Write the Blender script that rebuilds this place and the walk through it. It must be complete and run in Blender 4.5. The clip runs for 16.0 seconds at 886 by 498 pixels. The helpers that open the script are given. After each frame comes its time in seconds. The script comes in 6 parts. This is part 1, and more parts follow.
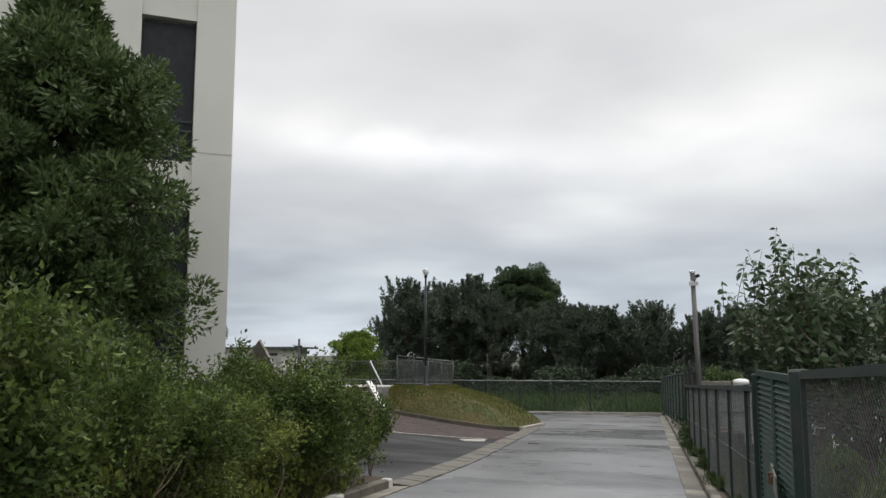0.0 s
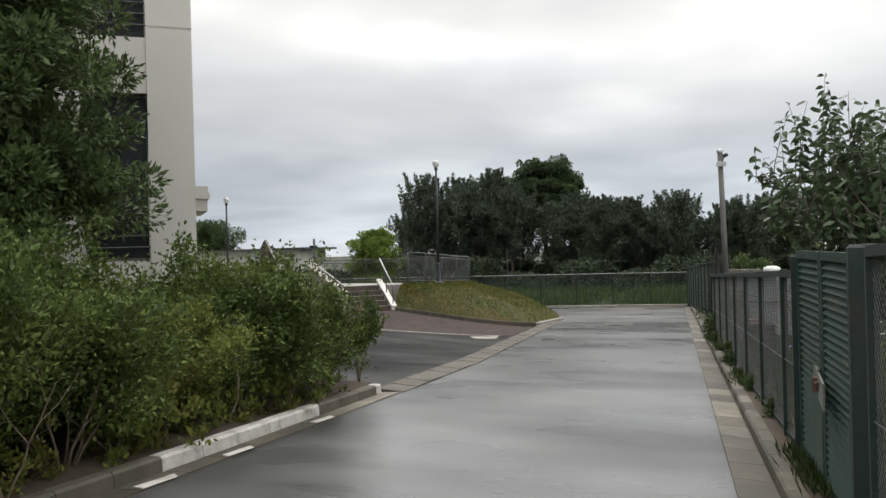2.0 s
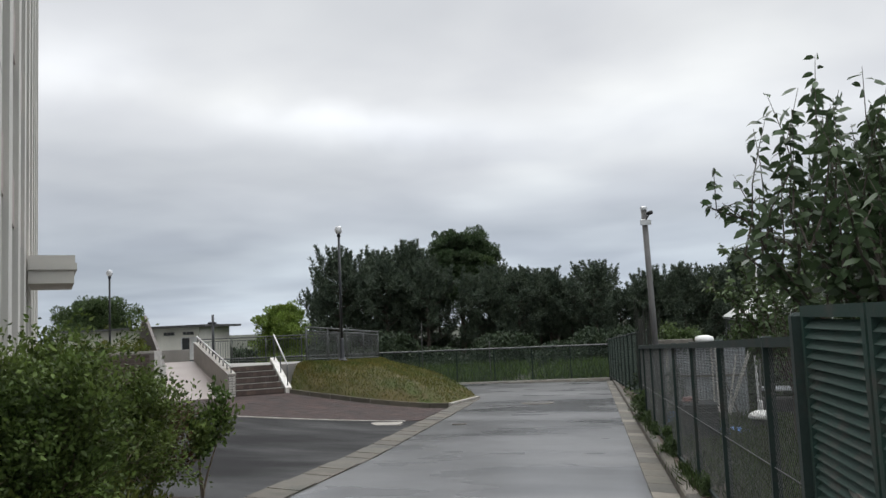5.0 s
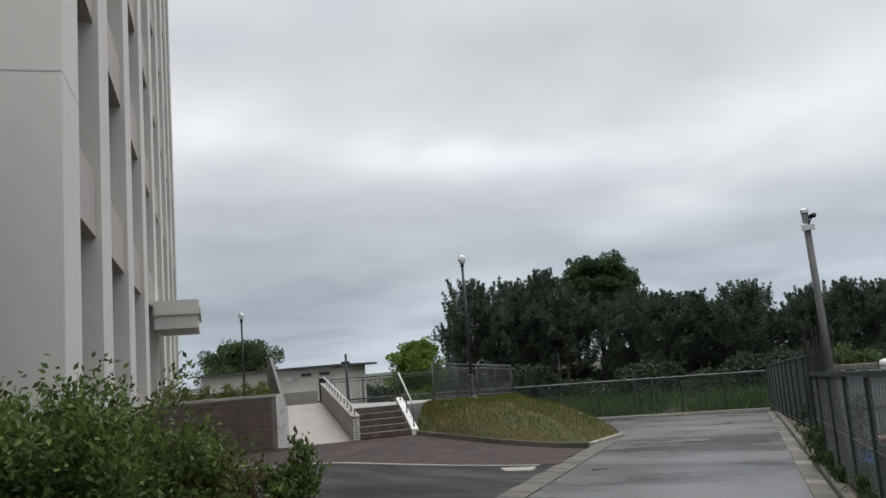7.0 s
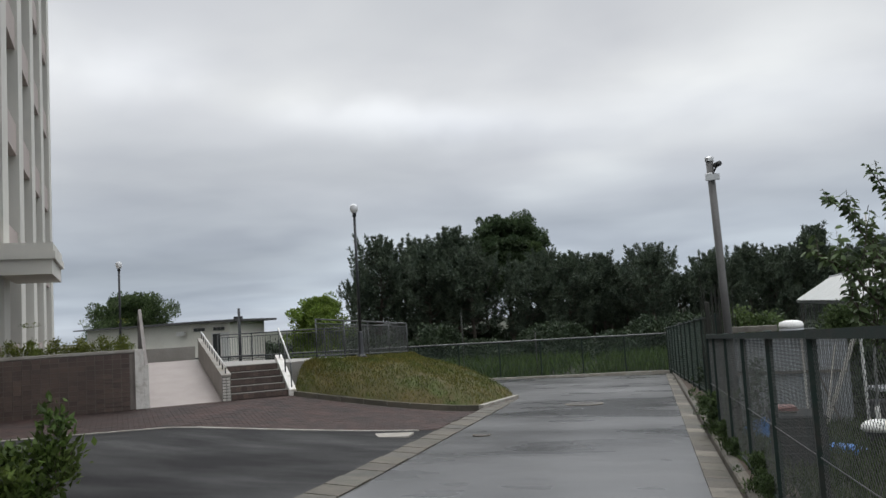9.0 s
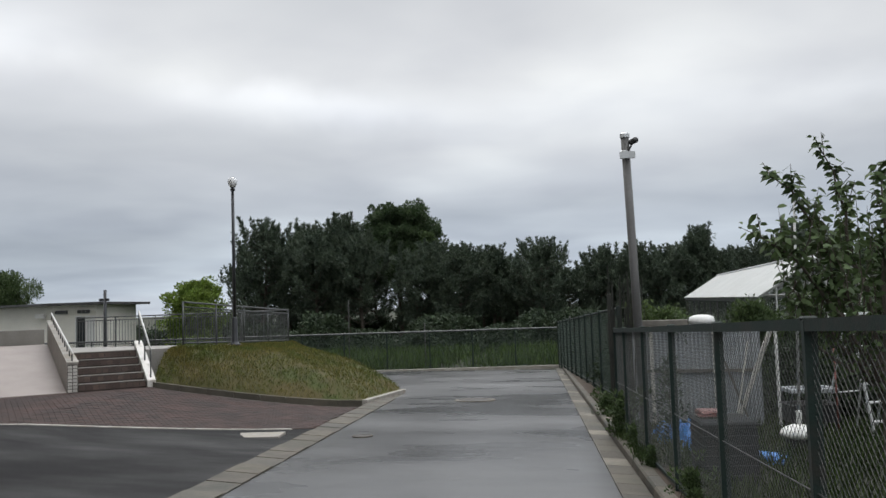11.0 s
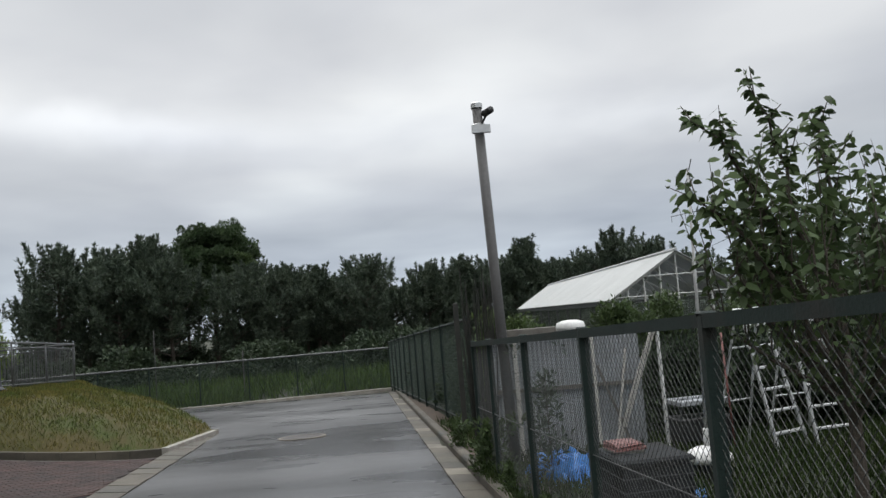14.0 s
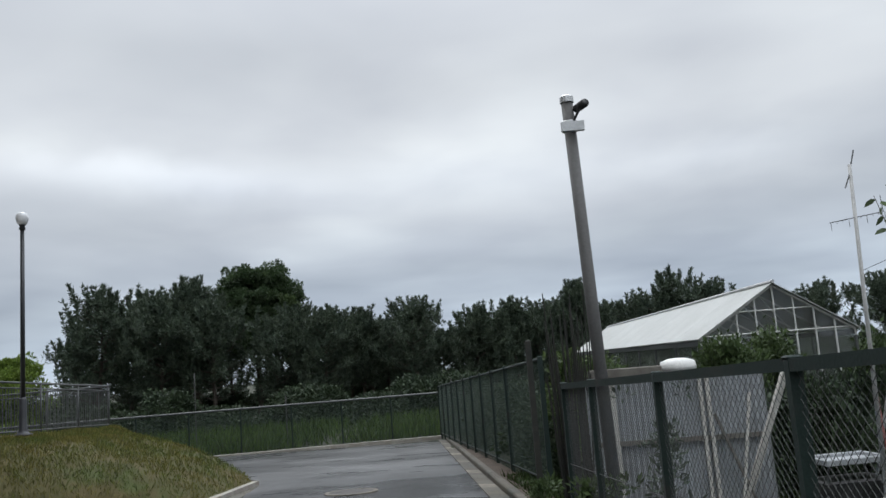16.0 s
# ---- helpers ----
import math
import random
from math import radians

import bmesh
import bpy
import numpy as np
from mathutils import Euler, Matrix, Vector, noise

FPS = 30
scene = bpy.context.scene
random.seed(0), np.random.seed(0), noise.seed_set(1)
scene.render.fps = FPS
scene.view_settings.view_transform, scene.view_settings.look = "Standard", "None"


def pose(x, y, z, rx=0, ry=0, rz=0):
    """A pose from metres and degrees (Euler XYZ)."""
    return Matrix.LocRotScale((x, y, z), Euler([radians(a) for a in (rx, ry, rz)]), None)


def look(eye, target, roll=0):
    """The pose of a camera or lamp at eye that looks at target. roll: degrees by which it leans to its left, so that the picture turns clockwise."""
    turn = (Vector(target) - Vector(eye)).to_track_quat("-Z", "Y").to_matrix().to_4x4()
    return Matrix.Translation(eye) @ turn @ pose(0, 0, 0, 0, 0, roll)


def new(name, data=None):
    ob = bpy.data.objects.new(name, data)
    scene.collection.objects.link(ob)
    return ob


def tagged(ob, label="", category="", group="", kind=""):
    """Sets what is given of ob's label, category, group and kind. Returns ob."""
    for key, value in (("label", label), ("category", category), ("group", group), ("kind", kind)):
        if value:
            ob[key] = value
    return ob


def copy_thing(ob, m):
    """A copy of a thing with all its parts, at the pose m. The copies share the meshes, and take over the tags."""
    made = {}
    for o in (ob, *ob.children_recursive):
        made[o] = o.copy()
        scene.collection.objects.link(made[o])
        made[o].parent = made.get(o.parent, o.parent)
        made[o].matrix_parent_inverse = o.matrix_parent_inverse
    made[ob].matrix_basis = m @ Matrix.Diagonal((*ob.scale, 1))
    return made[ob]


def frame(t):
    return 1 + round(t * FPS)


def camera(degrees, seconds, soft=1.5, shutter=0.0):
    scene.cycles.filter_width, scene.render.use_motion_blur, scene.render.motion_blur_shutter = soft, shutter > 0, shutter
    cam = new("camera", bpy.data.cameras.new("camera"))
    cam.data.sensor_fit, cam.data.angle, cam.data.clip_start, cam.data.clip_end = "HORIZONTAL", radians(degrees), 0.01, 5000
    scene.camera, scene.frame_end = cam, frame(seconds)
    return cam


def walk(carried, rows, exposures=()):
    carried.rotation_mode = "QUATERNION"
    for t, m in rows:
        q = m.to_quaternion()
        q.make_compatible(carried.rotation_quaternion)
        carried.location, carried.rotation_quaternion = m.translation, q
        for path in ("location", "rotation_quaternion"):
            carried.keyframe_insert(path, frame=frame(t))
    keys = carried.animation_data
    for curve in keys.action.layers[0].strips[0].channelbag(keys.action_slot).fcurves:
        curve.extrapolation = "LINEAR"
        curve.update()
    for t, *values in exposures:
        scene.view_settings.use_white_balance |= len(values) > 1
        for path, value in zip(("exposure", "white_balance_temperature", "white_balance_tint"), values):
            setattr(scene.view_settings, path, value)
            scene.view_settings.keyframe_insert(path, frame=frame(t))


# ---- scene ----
cam = camera(56.9, 16.0)
METRES, EYE, TILT, LEAN, TURN = 14.5, 1.65, 0.0, 0.0, 19.3
ROWS = [
    (0.0, 0.0, 0.0, 0.0, -0.0, 7.16, -0.02),
    (0.5, 0.0152, 0.0292, -0.0018, -1.66, 4.26, 0.6),
    (1.0, 0.021, 0.0578, -0.0035, -0.84, 1.03, 3.01),
    (1.5, 0.0298, 0.0877, -0.0062, -0.55, -0.91, 3.78),
    (2.0, 0.0362, 0.1151, -0.0071, 1.88, 0.07, 1.54),
    (2.5, 0.0438, 0.1489, -0.0067, 1.46, 3.65, 0.32),
    (3.0, 0.053, 0.1803, -0.0075, -1.23, 4.59, 0.19),
    (3.5, 0.0546, 0.2094, -0.0095, -2.81, 4.97, 0.77),
    (6.0, 0.0806, 0.3519, -0.0142, -2.57, 5.34, 3.63),
    (6.5, 0.0831, 0.3827, -0.0139, 1.43, 7.01, 5.26),
    (7.0, 0.0924, 0.4144, -0.0137, 6.14, 8.03, 4.4),
    (7.5, 0.1028, 0.4438, -0.0161, 6.14, 7.74, 4.23),
    (8.0, 0.1181, 0.4763, -0.0179, 3.47, 6.23, 4.66),
    (10.5, 0.1475, 0.6357, -0.0272, -3.77, 3.9, 1.18),
    (11.0, 0.1461, 0.6646, -0.0282, -7.52, 3.83, 1.86),
    (11.5, 0.1438, 0.6959, -0.0295, -9.04, 3.53, 1.67),
    (12.0, 0.1479, 0.7305, -0.0309, -10.46, 2.64, 2.0),
    (12.5, 0.1503, 0.7586, -0.0324, -13.26, 3.0, 4.16),
    (13.0, 0.1606, 0.7886, -0.035, -18.11, 3.67, 3.67),
    (13.5, 0.1703, 0.819, -0.0367, -20.05, 3.88, 3.16),
    (14.0, 0.1769, 0.8475, -0.0368, -19.79, 4.72, 4.69),
    (14.5, 0.1862, 0.8796, -0.0385, -19.38, 5.3, 4.45),
    (15.0, 0.1882, 0.9105, -0.0404, -19.56, 5.11, 4.46),
    (15.5, 0.1874, 0.9372, -0.042, -19.02, 6.26, 4.87),
    (16.0, 0.1881, 0.972, -0.0419, -16.86, 8.13, 4.38),
]
EXPOSURES = [(0.0, 0.18, 6600, 10), (0.5, 0.08, 6500, 10), (1.0, 0.15, 6650, 10), (2.0, 0.32, 6750, 10), (2.5, 0.22, 6700, 10), (3.5, 0.15, 6500, 10), (6.0, 0.1, 6400, 10), (8.0, -0.05, 6380, 10), (11.0, 0.08, 6400, 10), (15.5, 0.03, 6380, 10), (16.0, 0.0, 6150, 9)]
walk(cam, [(t, pose(0, 0, EYE, TILT, LEAN, TURN) @ pose(METRES * x, METRES * y, METRES * z, 90 + pitch, roll, yaw)) for t, x, y, z, yaw, pitch, roll in ROWS], EXPOSURES)

# ---- world: a heavy overcast sky with torn cloud ----
SUN_EL, SUN_AZ = radians(55), radians(-15)
world = bpy.data.worlds.new("overcast_sky")
scene.world = world
world.use_nodes = True
wn, wl = world.node_tree.nodes, world.node_tree.links
wn.clear()


def wnode(kind, **sets):
    nd = wn.new(kind)
    for k, v in sets.items():
        nd.inputs[k].default_value = v
    return nd


def wmath(op, a, b=None):
    nd = wn.new("ShaderNodeMath")
    nd.operation = op
    for i, v in enumerate((a, b)):
        if v is None:
            continue
        if isinstance(v, (int, float)):
            nd.inputs[i].default_value = v
        else:
            wl.new(v, nd.inputs[i])
    return nd.outputs[0]


def wramp(fac, stops):
    nd = wn.new("ShaderNodeValToRGB")
    cr = nd.color_ramp
    while len(cr.elements) < len(stops):
        cr.elements.new(0.5)
    for e, (p, c) in zip(cr.elements, stops):
        e.position, e.color = p, (*c, 1)
    wl.new(fac, nd.inputs[0])
    return nd.outputs[0]


def wmix(fac, a, b, blend="MIX"):
    nd = wn.new("ShaderNodeMix")
    nd.data_type, nd.blend_type = "RGBA", blend
    for i, v in ((0, fac), (6, a), (7, b)):
        if isinstance(v, (int, float)):
            nd.inputs[i].default_value = v
        elif isinstance(v, tuple):
            nd.inputs[i].default_value = (*v, 1)
        else:
            wl.new(v, nd.inputs[i])
    return nd.outputs[2]


tc = wn.new("ShaderNodeTexCoord")
sep = wn.new("ShaderNodeSeparateXYZ")
wl.new(tc.outputs["Generated"], sep.inputs[0])
el = wmath("MAXIMUM", sep.outputs[2], 0.0)
den = wmath("ADD", el, 0.12)
comb = wn.new("ShaderNodeCombineXYZ")
wl.new(wmath("DIVIDE", sep.outputs[0], den), comb.inputs[0])
wl.new(wmath("DIVIDE", sep.outputs[1], den), comb.inputs[1])
cl1 = wnode("ShaderNodeTexNoise", Scale=0.55, Detail=3.0, Roughness=0.42, Distortion=0.3)
wl.new(comb.outputs[0], cl1.inputs["Vector"])
cl2 = wnode("ShaderNodeTexNoise", Scale=1.5, Detail=4.0, Roughness=0.45, Distortion=0.2)
wl.new(comb.outputs[0], cl2.inputs["Vector"])
# blue-grey murk low down, brightest belt at about twelve degrees, soft grey above
belt = wramp(el, [(0.0, (0.60, 0.65, 0.71)), (0.03, (0.50, 0.56, 0.63)), (0.10, (0.50, 0.545, 0.60)), (0.18, (0.66, 0.68, 0.70)), (0.27, (0.74, 0.75, 0.755)), (0.38, (0.70, 0.71, 0.72)), (0.52, (0.85, 0.86, 0.88)), (0.72, (1.9, 1.92, 1.95)), (1.0, (2.7, 2.72, 2.75))])
shade1 = wramp(cl1.outputs[0], [(0.36, (0.80, 0.81, 0.83)), (0.5, (0.96, 0.96, 0.97)), (0.66, (1.22, 1.22, 1.20))])
shade2 = wramp(cl2.outputs[0], [(0.35, (0.93, 0.935, 0.95)), (0.65, (1.07, 1.07, 1.06))])
cloud = wmix(1.0, wmix(1.0, belt, shade1, "MULTIPLY"), shade2, "MULTIPLY")
# torn bright gaps and slate banks in the cloud, by bearing (degrees left of +y) and sine of elevation
bearing = wmath("MULTIPLY", wmath("ARCTAN2", wmath("MULTIPLY", sep.outputs[0], -1.0), sep.outputs[1]), 57.3)
tear = wnode("ShaderNodeTexNoise", Scale=5.0, Detail=4.0, Roughness=0.55)
wl.new(tc.outputs["Generated"], tear.inputs["Vector"])
wob = wmath("SUBTRACT", tear.outputs[0], 0.5)
bearing = wmath("ADD", bearing, wmath("MULTIPLY", wob, 14.0))
height = wmath("ADD", sep.outputs[2], wmath("MULTIPLY", wob, 0.07))
gain = None
for az0, el0, saz, sel, amount in ((20.5, 0.238, 7.0, 0.020, 0.26), (6.0, 0.225, 22.0, 0.030, 0.10), (41.0, 0.295, 5.0, 0.045, 0.22), (-17.0, 0.215, 9.0, 0.022, 0.10), (36.0, 0.085, 14.0, 0.050, -0.16), (-4.0, 0.33, 16.0, 0.035, -0.07)):
    da = wmath("DIVIDE", wmath("SUBTRACT", bearing, az0), saz)
    dh = wmath("DIVIDE", wmath("SUBTRACT", height, el0), sel)
    bell = wmath("POWER", 2.718, wmath("MULTIPLY", wmath("ADD", wmath("MULTIPLY", da, da), wmath("MULTIPLY", dh, dh)), -1.0))
    bell = wmath("MULTIPLY", bell, amount)
    gain = bell if gain is None else wmath("ADD", gain, bell)
gain = wmath("ADD", gain, 1.0)
grey = wn.new("ShaderNodeCombineXYZ")
for i in range(3):
    wl.new(gain, grey.inputs[i])
cloud = wmix(1.0, cloud, grey.outputs[0], "MULTIPLY")
skyt = wn.new("ShaderNodeTexSky")
skyt.sky_type, skyt.sun_disc, skyt.sun_elevation, skyt.sun_rotation = "NISHITA", False, SUN_EL, SUN_AZ
bg_cloud, bg_sky = wnode("ShaderNodeBackground", Strength=1.0), wnode("ShaderNodeBackground", Strength=0.06)
wl.new(cloud, bg_cloud.inputs[0])
wl.new(skyt.outputs[0], bg_sky.inputs[0])
wsh = wn.new("ShaderNodeMixShader")
wsh.inputs[0].default_value = 0.04
wl.new(bg_cloud.outputs[0], wsh.inputs[1])
wl.new(bg_sky.outputs[0], wsh.inputs[2])
wout = wn.new("ShaderNodeOutputWorld")
wl.new(wsh.outputs[0], wout.inputs[0])

sun = new("sun", bpy.data.lights.new("sun", "SUN"))
sun.data.energy, sun.data.angle, sun.data.color = 0.9, radians(40), (1.0, 0.97, 0.92)
sun.matrix_world = look((math.sin(SUN_AZ) * 50, math.cos(SUN_AZ) * 50, 50 * math.tan(SUN_EL)), (0, 0, 0))


# ---- materials ----
def mat(name, base, alt=None, rough=0.7, scale=6.0, fine=60.0, bump=0.2, metal=0.0, island=0.0, obrand=0.0, stain=None, stain_scale=0.6, spec=0.5, wet=None, stretch=None, coat=0.0):
    """base to alt by noise, a second fine noise in value, stains of a third colour, bump, and random value by island or by object."""
    m = bpy.data.materials.new(name)
    m.use_nodes = True
    nt = m.node_tree
    n, l = nt.nodes, nt.links
    b = n["Principled BSDF"]
    alt = alt or tuple(c * 0.75 for c in base)
    co = n.new("ShaderNodeTexCoord")
    geo = n.new("ShaderNodeNewGeometry")

    def noise_at(s, detail=5.0, rgh=0.6):
        t = n.new("ShaderNodeTexNoise")
        t.inputs["Scale"].default_value, t.inputs["Detail"].default_value, t.inputs["Roughness"].default_value = s, detail, rgh
        if stretch and s < 3:
            vm = n.new("ShaderNodeVectorMath")
            vm.operation = "MULTIPLY"
            vm.inputs[1].default_value = stretch
            l.new(geo.outputs["Position"], vm.inputs[0])
            l.new(vm.outputs[0], t.inputs["Vector"])
        else:
            l.new(geo.outputs["Position"], t.inputs["Vector"])
        return t.outputs[0]

    def ramp(fac, p0, p1, c0=(0, 0, 0), c1=(1, 1, 1)):
        r = n.new("ShaderNodeValToRGB")
        r.color_ramp.elements[0].position, r.color_ramp.elements[1].position = p0, p1
        r.color_ramp.elements[0].color, r.color_ramp.elements[1].color = (*c0, 1), (*c1, 1)
        l.new(fac, r.inputs[0])
        return r.outputs[0]

    def mix(fac, a, c, blend="MIX"):
        x = n.new("ShaderNodeMix")
        x.data_type, x.blend_type = "RGBA", blend
        for i, v in ((0, fac), (6, a), (7, c)):
            if isinstance(v, (int, float)):
                x.inputs[i].default_value = v
            elif isinstance(v, tuple):
                x.inputs[i].default_value = (*v, 1)
            else:
                l.new(v, x.inputs[i])
        return x.outputs[2]

    n1, n2 = noise_at(scale), noise_at(fine, 3.0)
    col = mix(ramp(n1, 0.35, 0.65), base, alt)
    col = mix(1.0, col, ramp(n2, 0.3, 0.7, (0.86, 0.86, 0.86), (1.12, 1.12, 1.12)), "MULTIPLY")
    if stain:
        col = mix(ramp(noise_at(stain_scale, 6.0, 0.65), 0.52, 0.68), col, stain)
    if island or obrand:
        src = geo.outputs["Random Per Island"] if island else n.new("ShaderNodeObjectInfo").outputs["Random"]
        k = island or obrand
        col = mix(1.0, col, ramp(src, 0.0, 1.0, (1 - k, 1 - k, 1 - k), (1 + k, 1 + k, 1 + k * 0.8)), "MULTIPLY")
    l.new(col, b.inputs["Base Color"])
    b.inputs["Roughness"].default_value, b.inputs["Metallic"].default_value = rough, metal
    b.inputs["Specular IOR Level"].default_value = spec
    if wet:
        lo, hi, ws = wet
        l.new(ramp(noise_at(ws, 4.0, 0.55), 0.38, 0.62, (lo,) * 3, (hi,) * 3), b.inputs["Roughness"])
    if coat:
        # a film of rain water broken into patches; sheen boosted on the upper stretch
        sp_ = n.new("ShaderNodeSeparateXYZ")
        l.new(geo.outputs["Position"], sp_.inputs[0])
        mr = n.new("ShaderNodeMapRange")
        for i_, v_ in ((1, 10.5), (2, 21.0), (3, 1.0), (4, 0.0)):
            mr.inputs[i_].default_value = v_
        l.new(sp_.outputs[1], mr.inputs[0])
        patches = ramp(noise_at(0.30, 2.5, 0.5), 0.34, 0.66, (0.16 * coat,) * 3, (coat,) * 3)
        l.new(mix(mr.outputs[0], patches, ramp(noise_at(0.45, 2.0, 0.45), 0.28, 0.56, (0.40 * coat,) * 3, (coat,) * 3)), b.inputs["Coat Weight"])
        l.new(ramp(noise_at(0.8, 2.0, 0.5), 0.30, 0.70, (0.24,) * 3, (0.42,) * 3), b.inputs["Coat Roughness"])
        # brighter sheen put into the upper stretch: IOR set well above water's
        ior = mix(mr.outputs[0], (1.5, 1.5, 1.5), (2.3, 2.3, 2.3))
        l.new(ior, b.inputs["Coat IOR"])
    if bump:
        bp = n.new("ShaderNodeBump")
        bp.inputs["Strength"].default_value, bp.inputs["Distance"].default_value = bump, 0.01
        l.new(n2, bp.inputs["Height"])
        l.new(bp.outputs[0], b.inputs["Normal"])
    return m


def leaf_mat(name, base, alt, island=0.35, rough=0.55, translucent=0.28):
    m = mat(name, base, alt, rough=rough, scale=1.2, fine=9.0, bump=0.0, island=island, spec=0.22)
    m.node_tree.nodes["Principled BSDF"].inputs["Subsurface Weight"].default_value = 0.0
    n, l = m.node_tree.nodes, m.node_tree.links
    b = n["Principled BSDF"]
    tr, mx = n.new("ShaderNodeBsdfTranslucent"), n.new("ShaderNodeMixShader")
    l.new(b.inputs["Base Color"].links[0].from_socket, tr.inputs[0])
    mx.inputs[0].default_value = translucent
    l.new(b.outputs[0], mx.inputs[1])
    l.new(tr.outputs[0], mx.inputs[2])
    l.new(mx.outputs[0], n["Material Output"].inputs[0])
    return m


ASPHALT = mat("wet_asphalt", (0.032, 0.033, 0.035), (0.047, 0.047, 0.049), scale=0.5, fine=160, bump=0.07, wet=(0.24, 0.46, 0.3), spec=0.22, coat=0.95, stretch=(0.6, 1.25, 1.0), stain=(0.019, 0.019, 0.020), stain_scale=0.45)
ASPHALT_OLD = mat("worn_asphalt", (0.022, 0.0225, 0.022), (0.013, 0.013, 0.014), scale=0.8, fine=140, bump=0.3, wet=(0.5, 0.85, 0.4), spec=0.17, stretch=(0.5, 1.3, 1.0))
CONCRETE = mat("weathered_concrete", (0.105, 0.091, 0.070), (0.068, 0.060, 0.046), scale=3.0, fine=80, bump=0.3, rough=0.7, obrand=0.2, stain=(0.052, 0.050, 0.032), stain_scale=1.3)
CONCRETE_PALE = mat("pale_concrete", (0.40, 0.38, 0.34), (0.27, 0.25, 0.22), scale=3.0, fine=70, bump=0.25, rough=0.7, stain=(0.25, 0.22, 0.17), stain_scale=2.2)
WHITE_WORN = mat("worn_white_paint", (0.62, 0.60, 0.56), (0.45, 0.43, 0.39), scale=5.0, fine=70, bump=0.25, rough=0.6, stain=(0.24, 0.22, 0.19), stain_scale=4.0)
WHITE_TRIM = mat("white_trim_paint", (0.76, 0.74, 0.70), (0.66, 0.64, 0.60), scale=4.0, fine=60, bump=0.15, rough=0.6, stain=(0.42, 0.39, 0.34), stain_scale=3.0)
BUILDING = mat("cream_render", (0.60, 0.59, 0.54), (0.54, 0.53, 0.485), scale=0.35, fine=150, bump=0.02, rough=0.8, stain=(0.52, 0.51, 0.47), stain_scale=0.25)
SPANDREL = mat("pinkish_spandrel_paint", (0.40, 0.34, 0.31), (0.36, 0.31, 0.285), scale=0.6, fine=40, bump=0.05, rough=0.75)
# cream render darkened for the shade in the bays; pier joints use it too
RECESS = mat("recess_shade_and_joint_tone", (0.42, 0.415, 0.39), (0.36, 0.355, 0.335), scale=0.4, fine=30, bump=0.05, rough=0.8)
DARK_GLASS = mat("dark_window_glass", (0.015, 0.018, 0.02), (0.02, 0.024, 0.028), rough=0.08, bump=0.0, spec=0.6)
# matte near-black that stands for the shade inside the stair slot
DARK_VOID = mat("dark_slot_shade", (0.02, 0.022, 0.026), (0.03, 0.032, 0.036), rough=0.4, bump=0.0, spec=0.15)
SOIL = mat("damp_soil", (0.075, 0.052, 0.034), (0.045, 0.032, 0.022), scale=2.5, fine=35, bump=0.8, rough=0.9)
GROUND = mat("rough_ground", (0.024, 0.034, 0.013), (0.026, 0.023, 0.014), scale=0.7, fine=30, bump=0.6, rough=0.95)
BRICK_PAVE = mat("red_paving_brick", (0.058, 0.034, 0.030), (0.033, 0.024, 0.023), scale=1.1, fine=70, bump=0.3, rough=0.75, island=0.38, spec=0.25)
BRICK_PIECE = mat("red_paving_brick_single", (0.058, 0.034, 0.030), (0.033, 0.024, 0.023), scale=1.1, fine=70, bump=0.3, rough=0.75, obrand=0.38, spec=0.25)
JOINT = mat("sandy_joint", (0.07, 0.06, 0.052), (0.05, 0.043, 0.037), scale=4, fine=60, bump=0.3, rough=0.8)
WALL_TILE_PIECE = mat("brown_wall_tile_single", (0.125, 0.088, 0.075), (0.09, 0.066, 0.058), scale=2.5, fine=60, bump=0.15, rough=0.4, obrand=0.25)
PALE_TILE_PIECE = mat("pale_grey_tile_single", (0.62, 0.60, 0.56), (0.54, 0.52, 0.48), scale=2.5, fine=60, bump=0.15, rough=0.45, obrand=0.12)
PALE_TILE = mat("pale_grey_wall_tile", (0.36, 0.34, 0.31), (0.29, 0.275, 0.25), scale=2.5, fine=60, bump=0.15, rough=0.5, island=0.14)
PARAPET = mat("brown_grey_parapet_render", (0.17, 0.15, 0.138), (0.13, 0.115, 0.107), scale=1.5, fine=50, bump=0.2, rough=0.7)
JOINT_PALE = mat("pale_tile_joint", (0.22, 0.195, 0.175), (0.17, 0.15, 0.135), scale=3, fine=60, bump=0.2, rough=0.8)
CONCRETE_MID = mat("scoured_concrete", (0.21, 0.187, 0.15), (0.13, 0.115, 0.09), scale=3.0, fine=80, bump=0.3, rough=0.6, obrand=0.25, stain=(0.06, 0.055, 0.038), stain_scale=1.6)
RAMP_FLOOR = mat("pinkish_ramp_concrete", (0.33, 0.285, 0.26), (0.28, 0.24, 0.22), scale=1.2, fine=60, bump=0.2, rough=0.55)
TERRACE = mat("terrace_concrete", (0.30, 0.285, 0.26), (0.23, 0.22, 0.20), scale=1.2, fine=50, bump=0.2, rough=0.6)
RAIL = mat("brushed_grey_steel", (0.10, 0.105, 0.105), (0.075, 0.08, 0.08), rough=0.5, metal=0.3, scale=4, fine=50, bump=0.05)
RAIL_WHITE = mat("white_handrail_paint", (0.70, 0.70, 0.68), (0.6, 0.6, 0.58), rough=0.45, scale=5, fine=60, bump=0.05)
FENCE_GREEN = mat("dark_green_fence_paint", (0.012, 0.025, 0.021), (0.018, 0.030, 0.026), scale=5, fine=60, bump=0.2, rough=0.6, spec=0.3, stain=(0.03, 0.03, 0.026), stain_scale=3.0)
